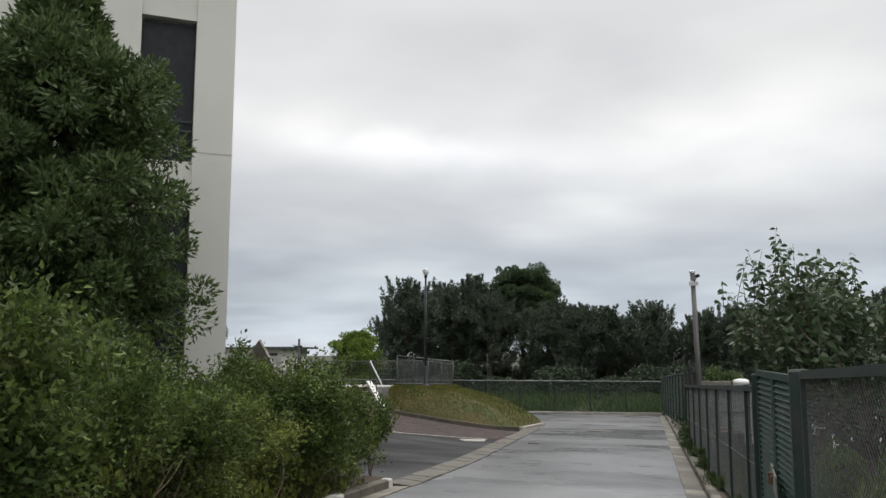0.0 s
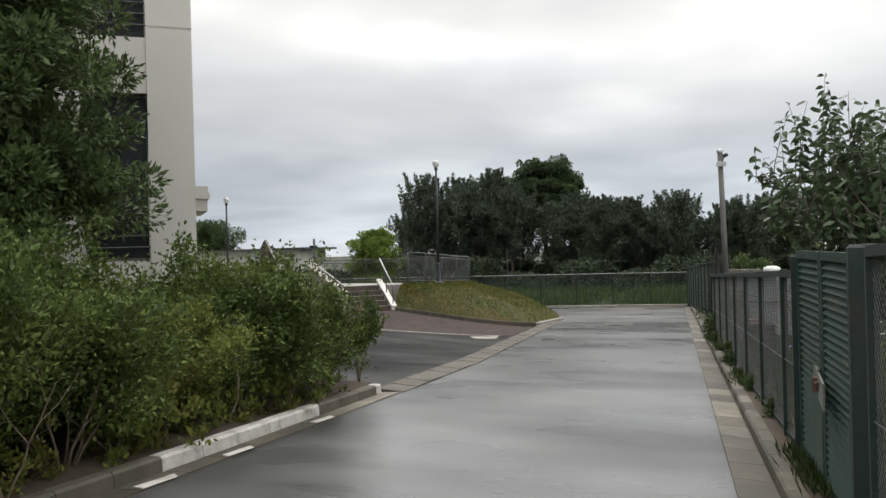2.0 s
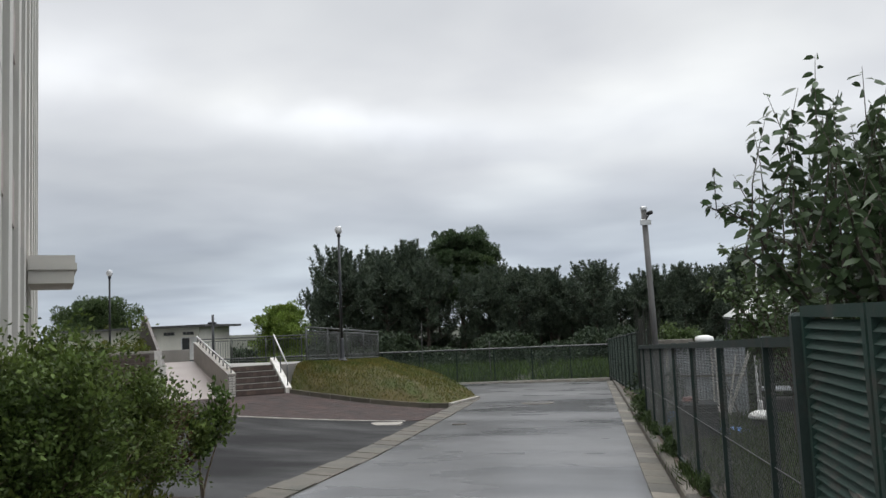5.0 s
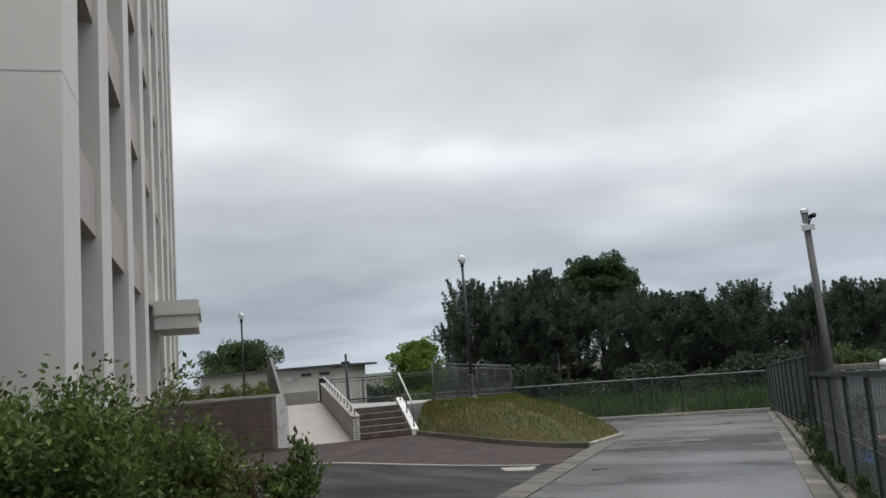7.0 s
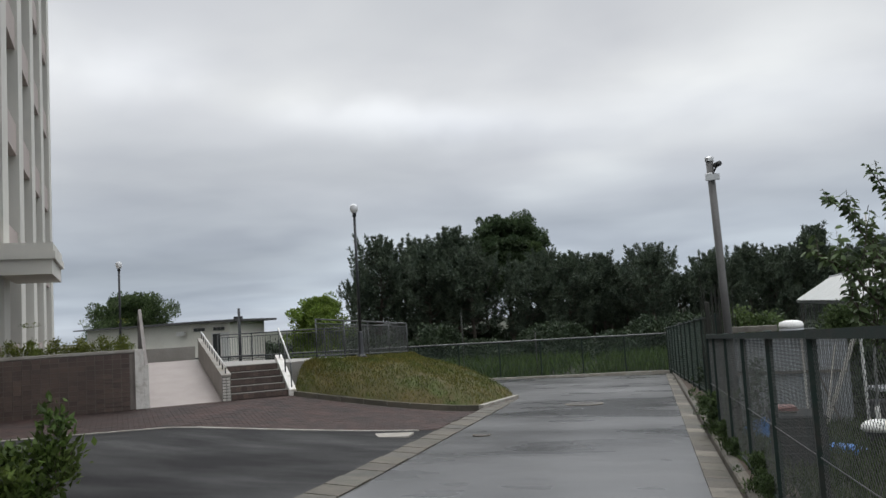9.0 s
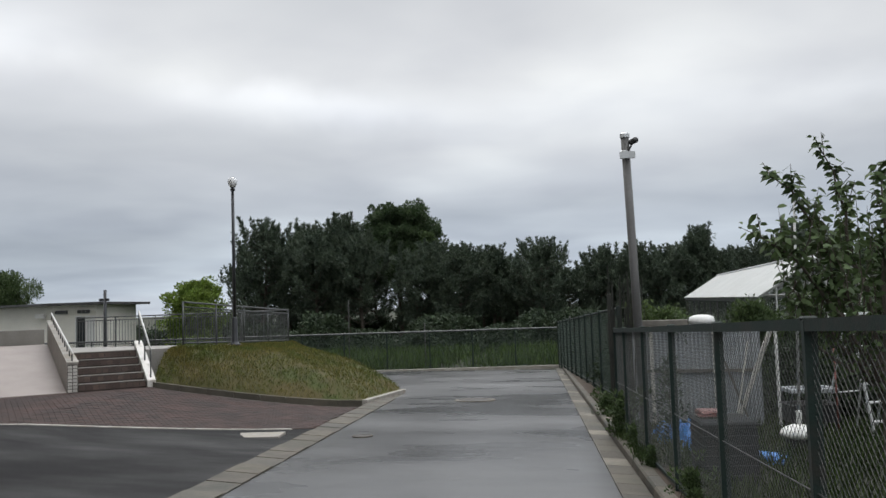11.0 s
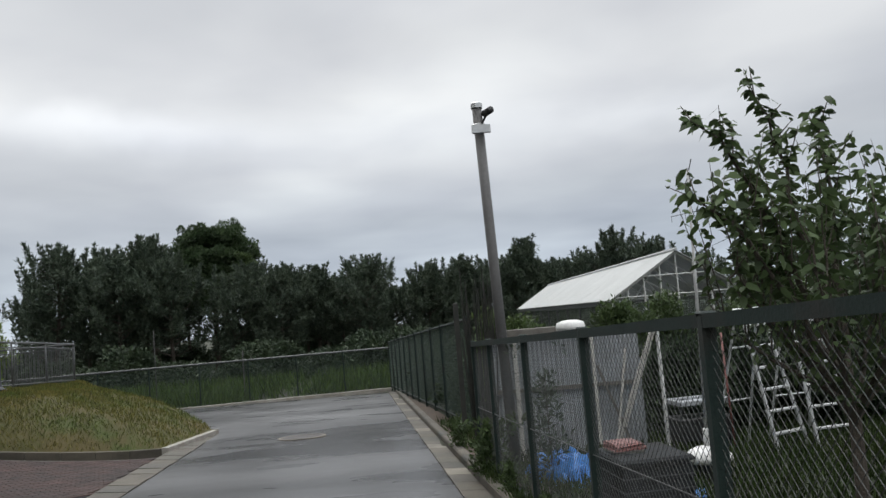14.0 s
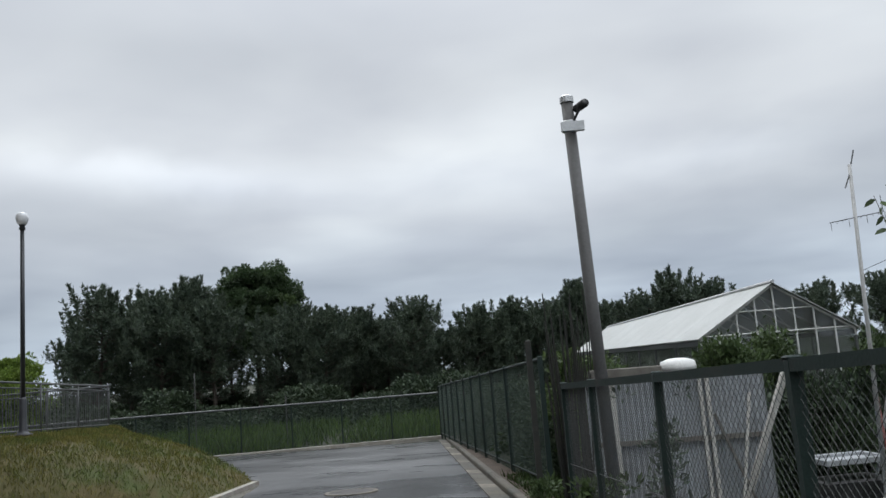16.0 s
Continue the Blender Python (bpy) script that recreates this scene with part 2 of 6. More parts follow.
GATE_GREEN = mat("green_gate_paint", (0.019, 0.047, 0.037), (0.022, 0.042, 0.034), scale=4, fine=60, bump=0.15, rough=0.7, spec=0.25, stain=(0.05, 0.052, 0.044), stain_scale=3.0)
WIRE = mat("weathered_coated_wire", (0.040, 0.048, 0.045), (0.070, 0.070, 0.066), scale=3, fine=50, bump=0.0, rough=0.5)
NET = mat("green_netting", (0.022, 0.042, 0.030), (0.030, 0.050, 0.036), scale=1, fine=30, bump=0.0, rough=0.7)
PRIMER = mat("worn_grey_primer", (0.17, 0.18, 0.155), (0.12, 0.13, 0.11), scale=8, fine=60, bump=0.15, rough=0.7, stain=(0.07, 0.05, 0.035), stain_scale=6.0)
RUST = mat("rusty_iron", (0.12, 0.055, 0.03), (0.07, 0.045, 0.035), scale=20, fine=90, bump=0.4, rough=0.8)
POLE_GREY = mat("weathered_grey_pole", (0.105, 0.103, 0.100), (0.080, 0.078, 0.076), scale=2, fine=40, bump=0.25, rough=0.6)
POLE_PALE = mat("pale_grey_mast_paint", (0.42, 0.42, 0.41), (0.34, 0.34, 0.33), scale=4, fine=50, bump=0.05, rough=0.5)
LAMP_BLACK = mat("black_lamp_post_paint", (0.018, 0.020, 0.024), (0.03, 0.032, 0.036), scale=4, fine=50, bump=0.1, rough=0.4)
OPAL = mat("pale_lamp_globe", (0.74, 0.75, 0.76), (0.68, 0.69, 0.70), rough=0.25, scale=3, fine=30, bump=0.0)
WHITE_PLASTIC = mat("white_plastic", (0.74, 0.74, 0.72), (0.66, 0.66, 0.63), rough=0.4, scale=4, fine=50, bump=0.05)
BLUE_PLASTIC = mat("blue_plastic_sheet", (0.03, 0.16, 0.46), (0.04, 0.20, 0.50), rough=0.4, scale=6, fine=40, bump=0.3)
BLACK_PLASTIC = mat("black_plastic", (0.015, 0.015, 0.016), (0.03, 0.03, 0.03), rough=0.4, scale=5, fine=60, bump=0.1)
ALUMINIUM = mat("dull_aluminium", (0.62, 0.63, 0.63), (0.5, 0.51, 0.51), rough=0.4, metal=0.6, scale=6, fine=70, bump=0.1)
GREY_SHEET = mat("grey_weathered_sheet", (0.36, 0.38, 0.395), (0.27, 0.285, 0.295), rough=0.6, scale=2.0, fine=40, bump=0.15, stain=(0.24, 0.245, 0.25), stain_scale=1.5)
PALE_WOOD = mat("pale_sawn_timber", (0.62, 0.60, 0.55), (0.50, 0.48, 0.44), rough=0.8, scale=6, fine=90, bump=0.4)
DARK_CANE = mat("blackened_cane", (0.022, 0.024, 0.020), (0.035, 0.034, 0.028), rough=0.8, scale=6, fine=60, bump=0.3)
OLD_WOOD = mat("silvered_timber", (0.17, 0.16, 0.14), (0.11, 0.10, 0.09), rough=0.85, scale=6, fine=90, bump=0.5, obrand=0.15)
GLASS = mat("greenhouse_glass", (0.9, 0.93, 0.92), (0.85, 0.9, 0.88), rough=0.03, bump=0.0)
GLASS.node_tree.nodes["Principled BSDF"].inputs["Transmission Weight"].default_value = 0.95
POLYCARB = mat("milky_greenhouse_sheet", (0.47, 0.48, 0.46), (0.38, 0.39, 0.37), rough=0.35, scale=0.8, fine=20, bump=0.05)
SHED_WALL = mat("cream_shed_panel", (0.78, 0.76, 0.69), (0.72, 0.70, 0.63), rough=0.7, scale=0.8, fine=30, bump=0.1)
SHED_ROOF = mat("dark_shed_roof", (0.06, 0.06, 0.06), (0.08, 0.08, 0.08), rough=0.6, scale=2, fine=30, bump=0.1)
BARK = mat("dark_bark", (0.055, 0.045, 0.036), (0.09, 0.075, 0.06), rough=0.9, scale=8, fine=60, bump=0.8)
DARK_SHEET = mat("dark_grey_plastic", (0.045, 0.048, 0.050), (0.034, 0.036, 0.038), rough=0.9, scale=3, fine=50, bump=0.2, spec=0.08, stain=(0.035, 0.032, 0.03), stain_scale=2.0)
STEM = mat("brown_stem_bark", (0.13, 0.095, 0.065), (0.19, 0.15, 0.11), rough=0.85, scale=10, fine=80, bump=0.5)
STEM_PALE = mat("pale_dry_stem", (0.26, 0.21, 0.15), (0.20, 0.15, 0.10), rough=0.85, scale=10, fine=80, bump=0.4)
L_SHRUB = leaf_mat("shrub_leaf", (0.060, 0.098, 0.026), (0.094, 0.124, 0.032), island=0.6)
IRON = mat("dark_wet_iron", (0.035, 0.033, 0.031), (0.05, 0.042, 0.038), rough=0.6, scale=8, fine=80, bump=0.3)
L_SHRUB_Y = leaf_mat("yellowing_shrub_leaf", (0.12, 0.155, 0.032), (0.15, 0.16, 0.038), island=0.4)
L_RED = leaf_mat("reddish_leaf", (0.10, 0.035, 0.025), (0.07, 0.055, 0.03), island=0.4)
L_TREE = leaf_mat("dark_tree_leaf", (0.070, 0.106, 0.042), (0.096, 0.136, 0.050), island=0.5, rough=0.40)
L_DEEP = leaf_mat("undergrowth_leaf", (0.038, 0.058, 0.036), (0.052, 0.072, 0.040), island=0.45, translucent=0.15)
MOSSY = mat("wet_mossy_concrete", (0.082, 0.070, 0.052), (0.048, 0.044, 0.032), scale=2.2, fine=80, bump=0.3, rough=0.6, obrand=0.25, stain=(0.030, 0.032, 0.020), stain_scale=1.3)
L_WOOD = leaf_mat("deep_green_leaf", (0.058, 0.088, 0.038), (0.078, 0.112, 0.046), island=0.45, translucent=0.25)
RED_PAINT = mat("faded_red_paint", (0.20, 0.065, 0.055), (0.15, 0.06, 0.05), scale=8, fine=60, bump=0.1, rough=0.5)
L_APPLE = leaf_mat("orchard_leaf", (0.048, 0.077, 0.038), (0.070, 0.100, 0.050), island=0.4, rough=0.35)
L_PINE = leaf_mat("pine_needle_tuft", (0.066, 0.090, 0.068), (0.088, 0.112, 0.078), island=0.4, translucent=0.15)
L_BRIGHT = leaf_mat("fresh_green_leaf", (0.13, 0.20, 0.04), (0.17, 0.23, 0.05), island=0.4)
GRASS = leaf_mat("grass_blade", (0.030, 0.052, 0.016), (0.046, 0.066, 0.022), island=0.5, rough=0.6)
GRASS_TALL = leaf_mat("rank_grass_blade", (0.050, 0.090, 0.022), (0.07, 0.105, 0.03), island=0.5, rough=0.6)
GRASS_DRY = leaf_mat("mown_dry_grass", (0.175, 0.150, 0.048), (0.088, 0.120, 0.031), island=0.5, rough=0.7)
TURF = mat("mown_turf", (0.070, 0.070, 0.024), (0.105, 0.085, 0.034), scale=1.6, fine=45, bump=0.8, rough=0.95, stain=(0.07, 0.09, 0.025), stain_scale=1.2)


# ---- building helpers ----
class Shape:
    """Gathers vertices and faces for one mesh."""

    def __init__(self):
        self.v, self.f = [], []

    def add(self, verts, faces):
        k = len(self.v)
        self.v.extend(tuple(p) for p in verts)
        self.f.extend(tuple(i + k for i in f) for f in faces)
        return self

    def box(self, x0, x1, y0, y1, z0, z1, m=None):
        c = [Vector((x, y, z)) for z in (z0, z1) for x, y in ((x0, y0), (x1, y0), (x1, y1), (x0, y1))]
        if m is not None:
            c = [m @ p for p in c]
        return self.add(c, [(3, 2, 1, 0), (4, 5, 6, 7), (0, 1, 5, 4), (1, 2, 6, 5), (2, 3, 7, 6), (3, 0, 4, 7)])

    def bev(self, x0, x1, y0, y1, z0, z1, b=0.01, m=None):
        """A box with its upper edges chamfered."""
        c = [(x0, y0, z0), (x1, y0, z0), (x1, y1, z0), (x0, y1, z0), (x0, y0, z1 - b), (x1, y0, z1 - b), (x1, y1, z1 - b), (x0, y1, z1 - b),
             (x0 + b, y0 + b, z1), (x1 - b, y0 + b, z1), (x1 - b, y1 - b, z1), (x0 + b, y1 - b, z1)]
        c = [Vector(p) if m is None else m @ Vector(p) for p in c]
        return self.add(c, [(3, 2, 1, 0), (8, 9, 10, 11), (0, 1, 5, 4), (1, 2, 6, 5), (2, 3, 7, 6), (3, 0, 4, 7), (4, 5, 9, 8), (5, 6, 10, 9), (6, 7, 11, 10), (7, 4, 8, 11)])

    def tube(self, p0, p1, r0, r1=None, n=8, cap=True):
        p0, p1 = Vector(p0), Vector(p1)
        r1 = r0 if r1 is None else r1
        d = p1 - p0
        if d.length < 1e-6:
            return self
        a = d.orthogonal().normalized()
        b = d.normalized().cross(a)
        vs = []
        for p, r in ((p0, r0), (p1, r1)):
            for i in range(n):
                t = 2 * math.pi * i / n
                vs.append(p + a * (r * math.cos(t)) + b * (r * math.sin(t)))
        fs = [(i, (i + 1) % n, n + (i + 1) % n, n + i) for i in range(n)]
        if cap:
            fs += [tuple(range(n - 1, -1, -1)), tuple(range(n, 2 * n))]
        return self.add(vs, fs)

    def lathe(self, profile, centre=(0, 0, 0), n=20, caps=True):
        cx, cy, cz = centre
        vs, fs = [], []
        for r, z in profile:
            for i in range(n):
                t = 2 * math.pi * i / n
                vs.append((cx + r * math.cos(t), cy + r * math.sin(t), cz + z))
        for j in range(len(profile) - 1):
            for i in range(n):
                fs.append((j * n + i, j * n + (i + 1) % n, (j + 1) * n + (i + 1) % n, (j + 1) * n + i))
        if caps:
            fs += [tuple(range(n - 1, -1, -1)), tuple(range((len(profile) - 1) * n, len(profile) * n))]
        return self.add(vs, fs)

    def prism(self, poly, z0, z1):
        """A plan polygon (counter-clockwise) drawn up from z0 to z1; z may be a function of x and y."""
        f0 = z0 if callable(z0) else (lambda x, y: z0)
        f1 = z1 if callable(z1) else (lambda x, y: z1)
        k = len(poly)
        vs = [(x, y, f0(x, y)) for x, y in poly] + [(x, y, f1(x, y)) for x, y in poly]
        return self.add(vs, [tuple(range(k - 1, -1, -1)), tuple(range(k, 2 * k))] + [(i, (i + 1) % k, k + (i + 1) % k, k + i) for i in range(k)])

    def mesh(self, name, material, smooth=False):
        me = bpy.data.meshes.new(name)
        me.from_pydata([tuple(p) for p in self.v], [], self.f)
        me.materials.append(material)
        if smooth:
            me.polygons.foreach_set("use_smooth", [True] * len(me.polygons))
        me.update()
        return me


def part(name, shape, material, parent=None, label="", smooth=False):
    ob = new(name, shape if isinstance(shape, bpy.types.Mesh) else shape.mesh(name, material, smooth))
    if parent is not None:
        ob.parent = parent
    if label:
        ob["label"] = label
    return ob


def thing(name, label, category, at=(0, 0, 0), rz=0.0, group="", kind=""):
    ob = new(name)
    ob.matrix_basis = pose(*at, 0, 0, rz)
    return tagged(ob, label, category, group, kind)


def structure(name, shape, material, label, category, smooth=False):
    return tagged(part(name, shape, material, None, "", smooth), label, category, "", "structure")


def leaf_mesh(name, pts, dirs, length, width, material, rng, droop=0.0, spread=1.0, curved=False):
    """One mesh of many pointed leaves: pts (n,3), dirs (n,3) the way each one grows."""
    k = len(pts)
    d = dirs + rng.normal(0, 0.55 * spread, (k, 3))
    d[:, 2] -= droop
    d /= np.linalg.norm(d, axis=1)[:, None] + 1e-9
    side = np.cross(d, rng.normal(0, 1, (k, 3)))
    side /= np.linalg.norm(side, axis=1)[:, None] + 1e-9
    nrm = np.cross(side, d)
    s = rng.uniform(0.65, 1.25, (k, 1))
    ln, wd = length * s, width * s
    mid = pts + d * ln * 0.45
    v = np.stack([pts, mid + side * wd * 0.5 + nrm * wd * 0.18, pts + d * ln - nrm * ln * 0.12, mid - side * wd * 0.5 + nrm * wd * 0.18], 1).reshape(-1, 3)
    f = np.arange(4 * k).reshape(-1, 4)
    tri = np.stack([f[:, [0, 1, 2]], f[:, [0, 2, 3]]], 1).reshape(-1, 3)
    if curved:
        fall = np.array((0.0, 0.0, -1.0)) * ln
        a, b = pts + d * ln * 0.30 + fall * 0.02, pts + d * ln * 0.68 + fall * 0.12
        v = np.stack([pts, a + side * wd * 0.46 + nrm * wd * 0.12, a - side * wd * 0.46 + nrm * wd * 0.12, b + side * wd * 0.42 + nrm * wd * 0.12, b - side * wd * 0.42 + nrm * wd * 0.12, pts + d * ln * 0.96 + fall * 0.34], 1).reshape(-1, 3)
        f = np.arange(6 * k).reshape(-1, 6)
        tri = np.stack([f[:, [0, 2, 1]], f[:, [1, 2, 4]], f[:, [1, 4, 3]], f[:, [3, 4, 5]]], 1).reshape(-1, 3)
    me = bpy.data.meshes.new(name)
    me.vertices.add(len(v))
    me.vertices.foreach_set("co", v.astype(np.float32).ravel())
    me.loops.add(len(tri) * 3)
    me.loops.foreach_set("vertex_index", tri.astype(np.int32).ravel())
    me.polygons.add(len(tri))
    me.polygons.foreach_set("loop_start", np.arange(0, len(tri) * 3, 3, dtype=np.int32))
    me.materials.append(material)
    me.update(calc_edges=True)
    return me


def grow(rng, shape, p, d, length, r, level, levels, kids, tips, bend=0.18, up=0.08, ratio=0.62, angle=0.8, sides=6, start=0.3, steps=5):
    """A limb with its side limbs; fills shape with tapered tubes and tips with twig points and their ways."""
    p, d = Vector(p), Vector(d).normalized()
    for i in range(steps):
        f0, f1 = i / steps, (i + 1) / steps
        q = p + d * (length / steps)
        shape.tube(p, q, r * (1 - 0.75 * f0), r * (1 - 0.75 * f1), max(3, sides - level), cap=False)
        if level >= levels - 1:
            tips.append((q, d.copy()))
        if level < levels and f1 > start:
            for _ in range(kids if rng.random() < 0.85 else kids + 1):
                ax = d.orthogonal().normalized()
                ax.rotate(Matrix.Rotation(rng.uniform(0, 6.283), 3, d))
                nd = d.copy()
                nd.rotate(Matrix.Rotation(angle * rng.uniform(0.6, 1.25), 3, ax))
                grow(rng, shape, q, nd, length * ratio * rng.uniform(0.7, 1.15) * (1.15 - 0.5 * f1), r * (1 - 0.75 * f1) * 0.62, level + 1, levels, kids, tips, bend, up, ratio, angle, sides, start * 0.5, max(3, steps - 1))
        p = q
        d = (d + Vector(rng.normal(0, bend, 3)) + Vector((0, 0, up))).normalized()
    tips.append((p, d.copy()))


def foliage(rng, tips, per, spread, length, width, material, name="foliage", droop=0.0, curved=False):
    tp = np.array([t[0] for t in tips])
    td = np.array([t[1] for t in tips])
    idx = np.repeat(np.arange(len(tp)), per)
    pts = tp[idx] + rng.normal(0, spread, (len(idx), 3)) - td[idx] * rng.uniform(0, spread * 2.0, (len(idx), 1))
    return leaf_mesh(name, pts, td[idx], length, width, material, rng, droop, 1.0, curved)


def clump_tree(rng, name, label, at, h, radius, lmat, profile, limbs=16, low=0.3, pads=5, pad=(0.55, 0.22), per=90, leaf=(0.35, 0.06), upward=0.9, rise=0.25, trunk=0.17, sway=0.05, group="", category="tree", bark=None, wild=(0.6, 1.15), even=False):
    """A trunk with irregular limbs that carry pads of foliage; profile gives the share of the radius by height."""
    t = thing(name, label, category, at, group=group)
    wood = Shape()
    steps = 9
    line = [Vector((0, 0, -0.15))]
    for i in range(steps):
        line.append(line[-1] + Vector((rng.normal(0, sway), rng.normal(0, sway), 1.0)) * (h * 0.96 / steps))
    kz = (h * 0.95) / line[-1].z
    line = [Vector((p.x, p.y, p.z * kz)) for p in line]
    for i in range(steps):
        wood.tube(line[i], line[i + 1], trunk * (1 - 0.85 * i / steps), trunk * (1 - 0.85 * (i + 1) / steps), 7, cap=False)
    centres, sizes = [], []
    for i in range(limbs):
        f = low + (1 - low) * ((i + rng.uniform(0, 0.9)) / limbs)
        k = min(int(f * steps), steps - 1)
        p = line[k].lerp(line[k + 1], f * steps - k)
        a = i * 2.399 + rng.uniform(-0.5, 0.5)
        L = radius * profile(f) * rng.uniform(*wild)
        d = Vector((math.cos(a), math.sin(a), rise + rng.normal(0, 0.14)))
        q = p
        n_ = 5
        for j in range(n_):
            e = q + (d.normalized() if even else d) * (L / n_)
            wood.tube(q, e, trunk * 0.36 * (1 - f * 0.6) * (1 - j / n_ * 0.7), trunk * 0.36 * (1 - f * 0.6) * (1 - (j + 1) / n_ * 0.7), 5, cap=False)
            q = e
            d = d + Vector((rng.normal(0, 0.16), rng.normal(0, 0.16), rng.normal(0.03, 0.09)))
            if j >= 1:
                for _ in range(max(1, round(pads / 4))):
                    centres.append(q + Vector(rng.normal(0, 0.32, 3)) * pad[0])
                    sizes.append(rng.uniform(0.55, 1.2) * (0.75 + 0.5 * (1 - f)))
    for _ in range(3):
        centres.append(line[-1] + Vector(rng.normal(0, 0.25, 3)))
        sizes.append(0.7)
    c, sz = np.array(centres), np.array(sizes)
    idx = np.repeat(np.arange(len(c)), per)
    v = rng.normal(0, 1, (len(idx), 3))
    v /= np.linalg.norm(v, axis=1)[:, None]
    r = rng.uniform(0.25, 1.0, (len(idx), 1)) ** 0.5
    off = v * r * sz[idx][:, None] * np.array((pad[0], pad[0], pad[1]))
    dirs = v * (1 - upward * 0.6) + np.array((0, 0, upward))
    part("trunk", wood, bark or BARK, t)
    part("crown", leaf_mesh("crown", c[idx] + off, dirs, leaf[0], leaf[1], lmat, rng, 0.0, 0.6), lmat, t)
    return t


def dome(f):
    return max(0.12, math.sin(math.pi * min(1.0, 0.18 + 0.8 * f)) ** 0.6)


def pine_profile(f):
    return 0.35 + 0.75 * max(0.0, 1 - abs(f - 0.62) / 0.5)


# ---- the plan: the road falls gently along +y ----
def zroad(y):
    return -0.039 * min(max(y, -25.0), 52.0)


def x_right(y):
    return -0.47 - 0.0935 * (y - 10.4)


def x_left(y):
    if y > 17.0:
        return -5.20 - 0.122 * (y - 17.0)
    return -5.20 - 0.070 * (y - 17.0) if y > 12.4 else -4.86 - 0.062 * (y - 7.0)


def x_fence(y):
    return 0.32 - 0.103 * (y - 8.5)


LOT_Z = -0.45


def zlot(x, y):
    f = min(max((x_left(y) - 0.6 - x) / 4.6, 0.0), 1.0)
    f = f ** 1.5
    return zroad(y) * (1 - f) + LOT_Z * f


def zground(x, y):
    """The bare ground under everything."""
    if y < 12.4 and x < -5:
        return zroad(y) + 0.10
    if 12.4 <= y < 27 and x < x_left(y):
        return zlot(x, y) - 0.04
    if x > x_fence(y):
        return zroad(y) + 0.05
    return zroad(y) - 0.05


# the building's own directions: U along the facade, N out of it
U, N = Vector((-0.6574, 0.7536, 0)), Vector((0.7536, 0.6574, 0))
CORNER = Vector((-8.65, 12.78, 0))
STAIR = Vector((-11.66, 27.05, 0))
GRID_B = Matrix((( N.x, U.x, 0, CORNER.x), (N.y, U.y, 0, CORNER.y), (0, 0, 1, 0), (0, 0, 0, 1)))
GRID_S = Matrix((( N.x, U.x, 0, STAIR.x), (N.y, U.y, 0, STAIR.y), (0, 0, 1, 0), (0, 0, 0, 1)))

# ---- ground, road, plaza ----
xs = [-400, -200, -120, -80, -60, -45] + [-36 + 1.5 * i for i in range(34)] + [20, 28, 40, 60, 90, 150, 250, 400]
ys = [-250, -120, -60, -25] + [-20 + 1.5 * i for i in range(52)] + [64, 75, 95, 130, 200, 350, 700]
g = Shape()
gv = [(x, y, zground(x, y) - 0.03) for y in ys for x in xs]
w = len(xs)
g.add(gv, [(j * w + i, j * w + i + 1, (j + 1) * w + i + 1, (j + 1) * w + i) for j in range(len(ys) - 1) for i in range(w - 1)])
structure("ground", g, GROUND, "rough damp ground with thin grass and soil", "ground", True)

road = Shape()
ry = [-25 + 1.0 * i for i in range(72)] + [46.6]
rv = []
for y in ry:
    a, b = x_left(y), x_right(y)
    if y > 30:
        a = a - (y - 30) ** 1.15 * 2.4
    for j in range(9):
        f = j / 8
        rv.append((a + (b - a) * f, y, zroad(y) + 0.018 * math.sin(math.pi * f)))
road.add(rv, [(i * 9 + j, i * 9 + j + 1, (i + 1) * 9 + j + 1, (i + 1) * 9 + j) for i in range(len(ry) - 1) for j in range(8)])
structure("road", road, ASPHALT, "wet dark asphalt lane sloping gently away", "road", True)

# brick apron and asphalt lot meet on a line across the plaza
def lot_line(nn):
    return -5.0 - 0.17 * (nn + 2.0)


lot, bed = Shape(), Shape()
def sheet(shape, rows, dz):
    k = len(rows[0])
    vs = [(x, y, zlot(x, y) + dz) for r in rows for x, y in r]
    shape.add(vs, [(i * k + j, i * k + j + 1, (i + 1) * k + j + 1, (i + 1) * k + j) for i in range(len(rows) - 1) for j in range(k - 1)])


def plaza_xy(nn, uu):
    p = STAIR + N * nn + U * uu
    return p.x, p.y


lot_rows = []
for i in range(31):
    f = i / 30
    nn = -7.1 + (3.4 + 7.1) * f
    x1, y1 = plaza_xy(nn, lot_line(nn))
    if x1 > x_left(y1) - 0.44:
        x1 = x_left(y1) - 0.44
    y0 = 12.45
    lot_rows.append([(x1 + (max(min(-9.6 + 4.2 * f, x_left(12.45) - 0.44), -9.6) - x1) * j / 14, y1 + (y0 - y1) * j / 14) for j in range(15)])
lot_rows[-1] = [(x_left(y) - 0.438, y) for x, y in lot_rows[-1]]
sheet(lot, lot_rows, 0.0)
structure("parking_lot", lot, ASPHALT_OLD, "damp worn grey asphalt forecourt beside the lane", "pavement", True)


def kerb_front(nn):
    """u of the back edge of the bricks: stair line, then the kerb at the foot of the grass bank."""
    return 0.0 if nn <= 0.0 else -0.44 * nn


bed_rows = []
for i in range(41):
    nn = -7.1 + 12.0 * i / 40
    r = []
    for j in range(9):
        f = j / 8
        x, y = plaza_xy(nn, lot_line(nn) + (kerb_front(nn) - lot_line(nn)) * f)
        x = min(x, x_left(y) - 0.44)
        r.append((x, y))
    bed_rows.append(r)
sheet(bed, [list(reversed(r)) for r in bed_rows], -0.012)
paving = structure("pavement", bed, JOINT, "red-brown brick paved apron before the stairs", "pavement", True)

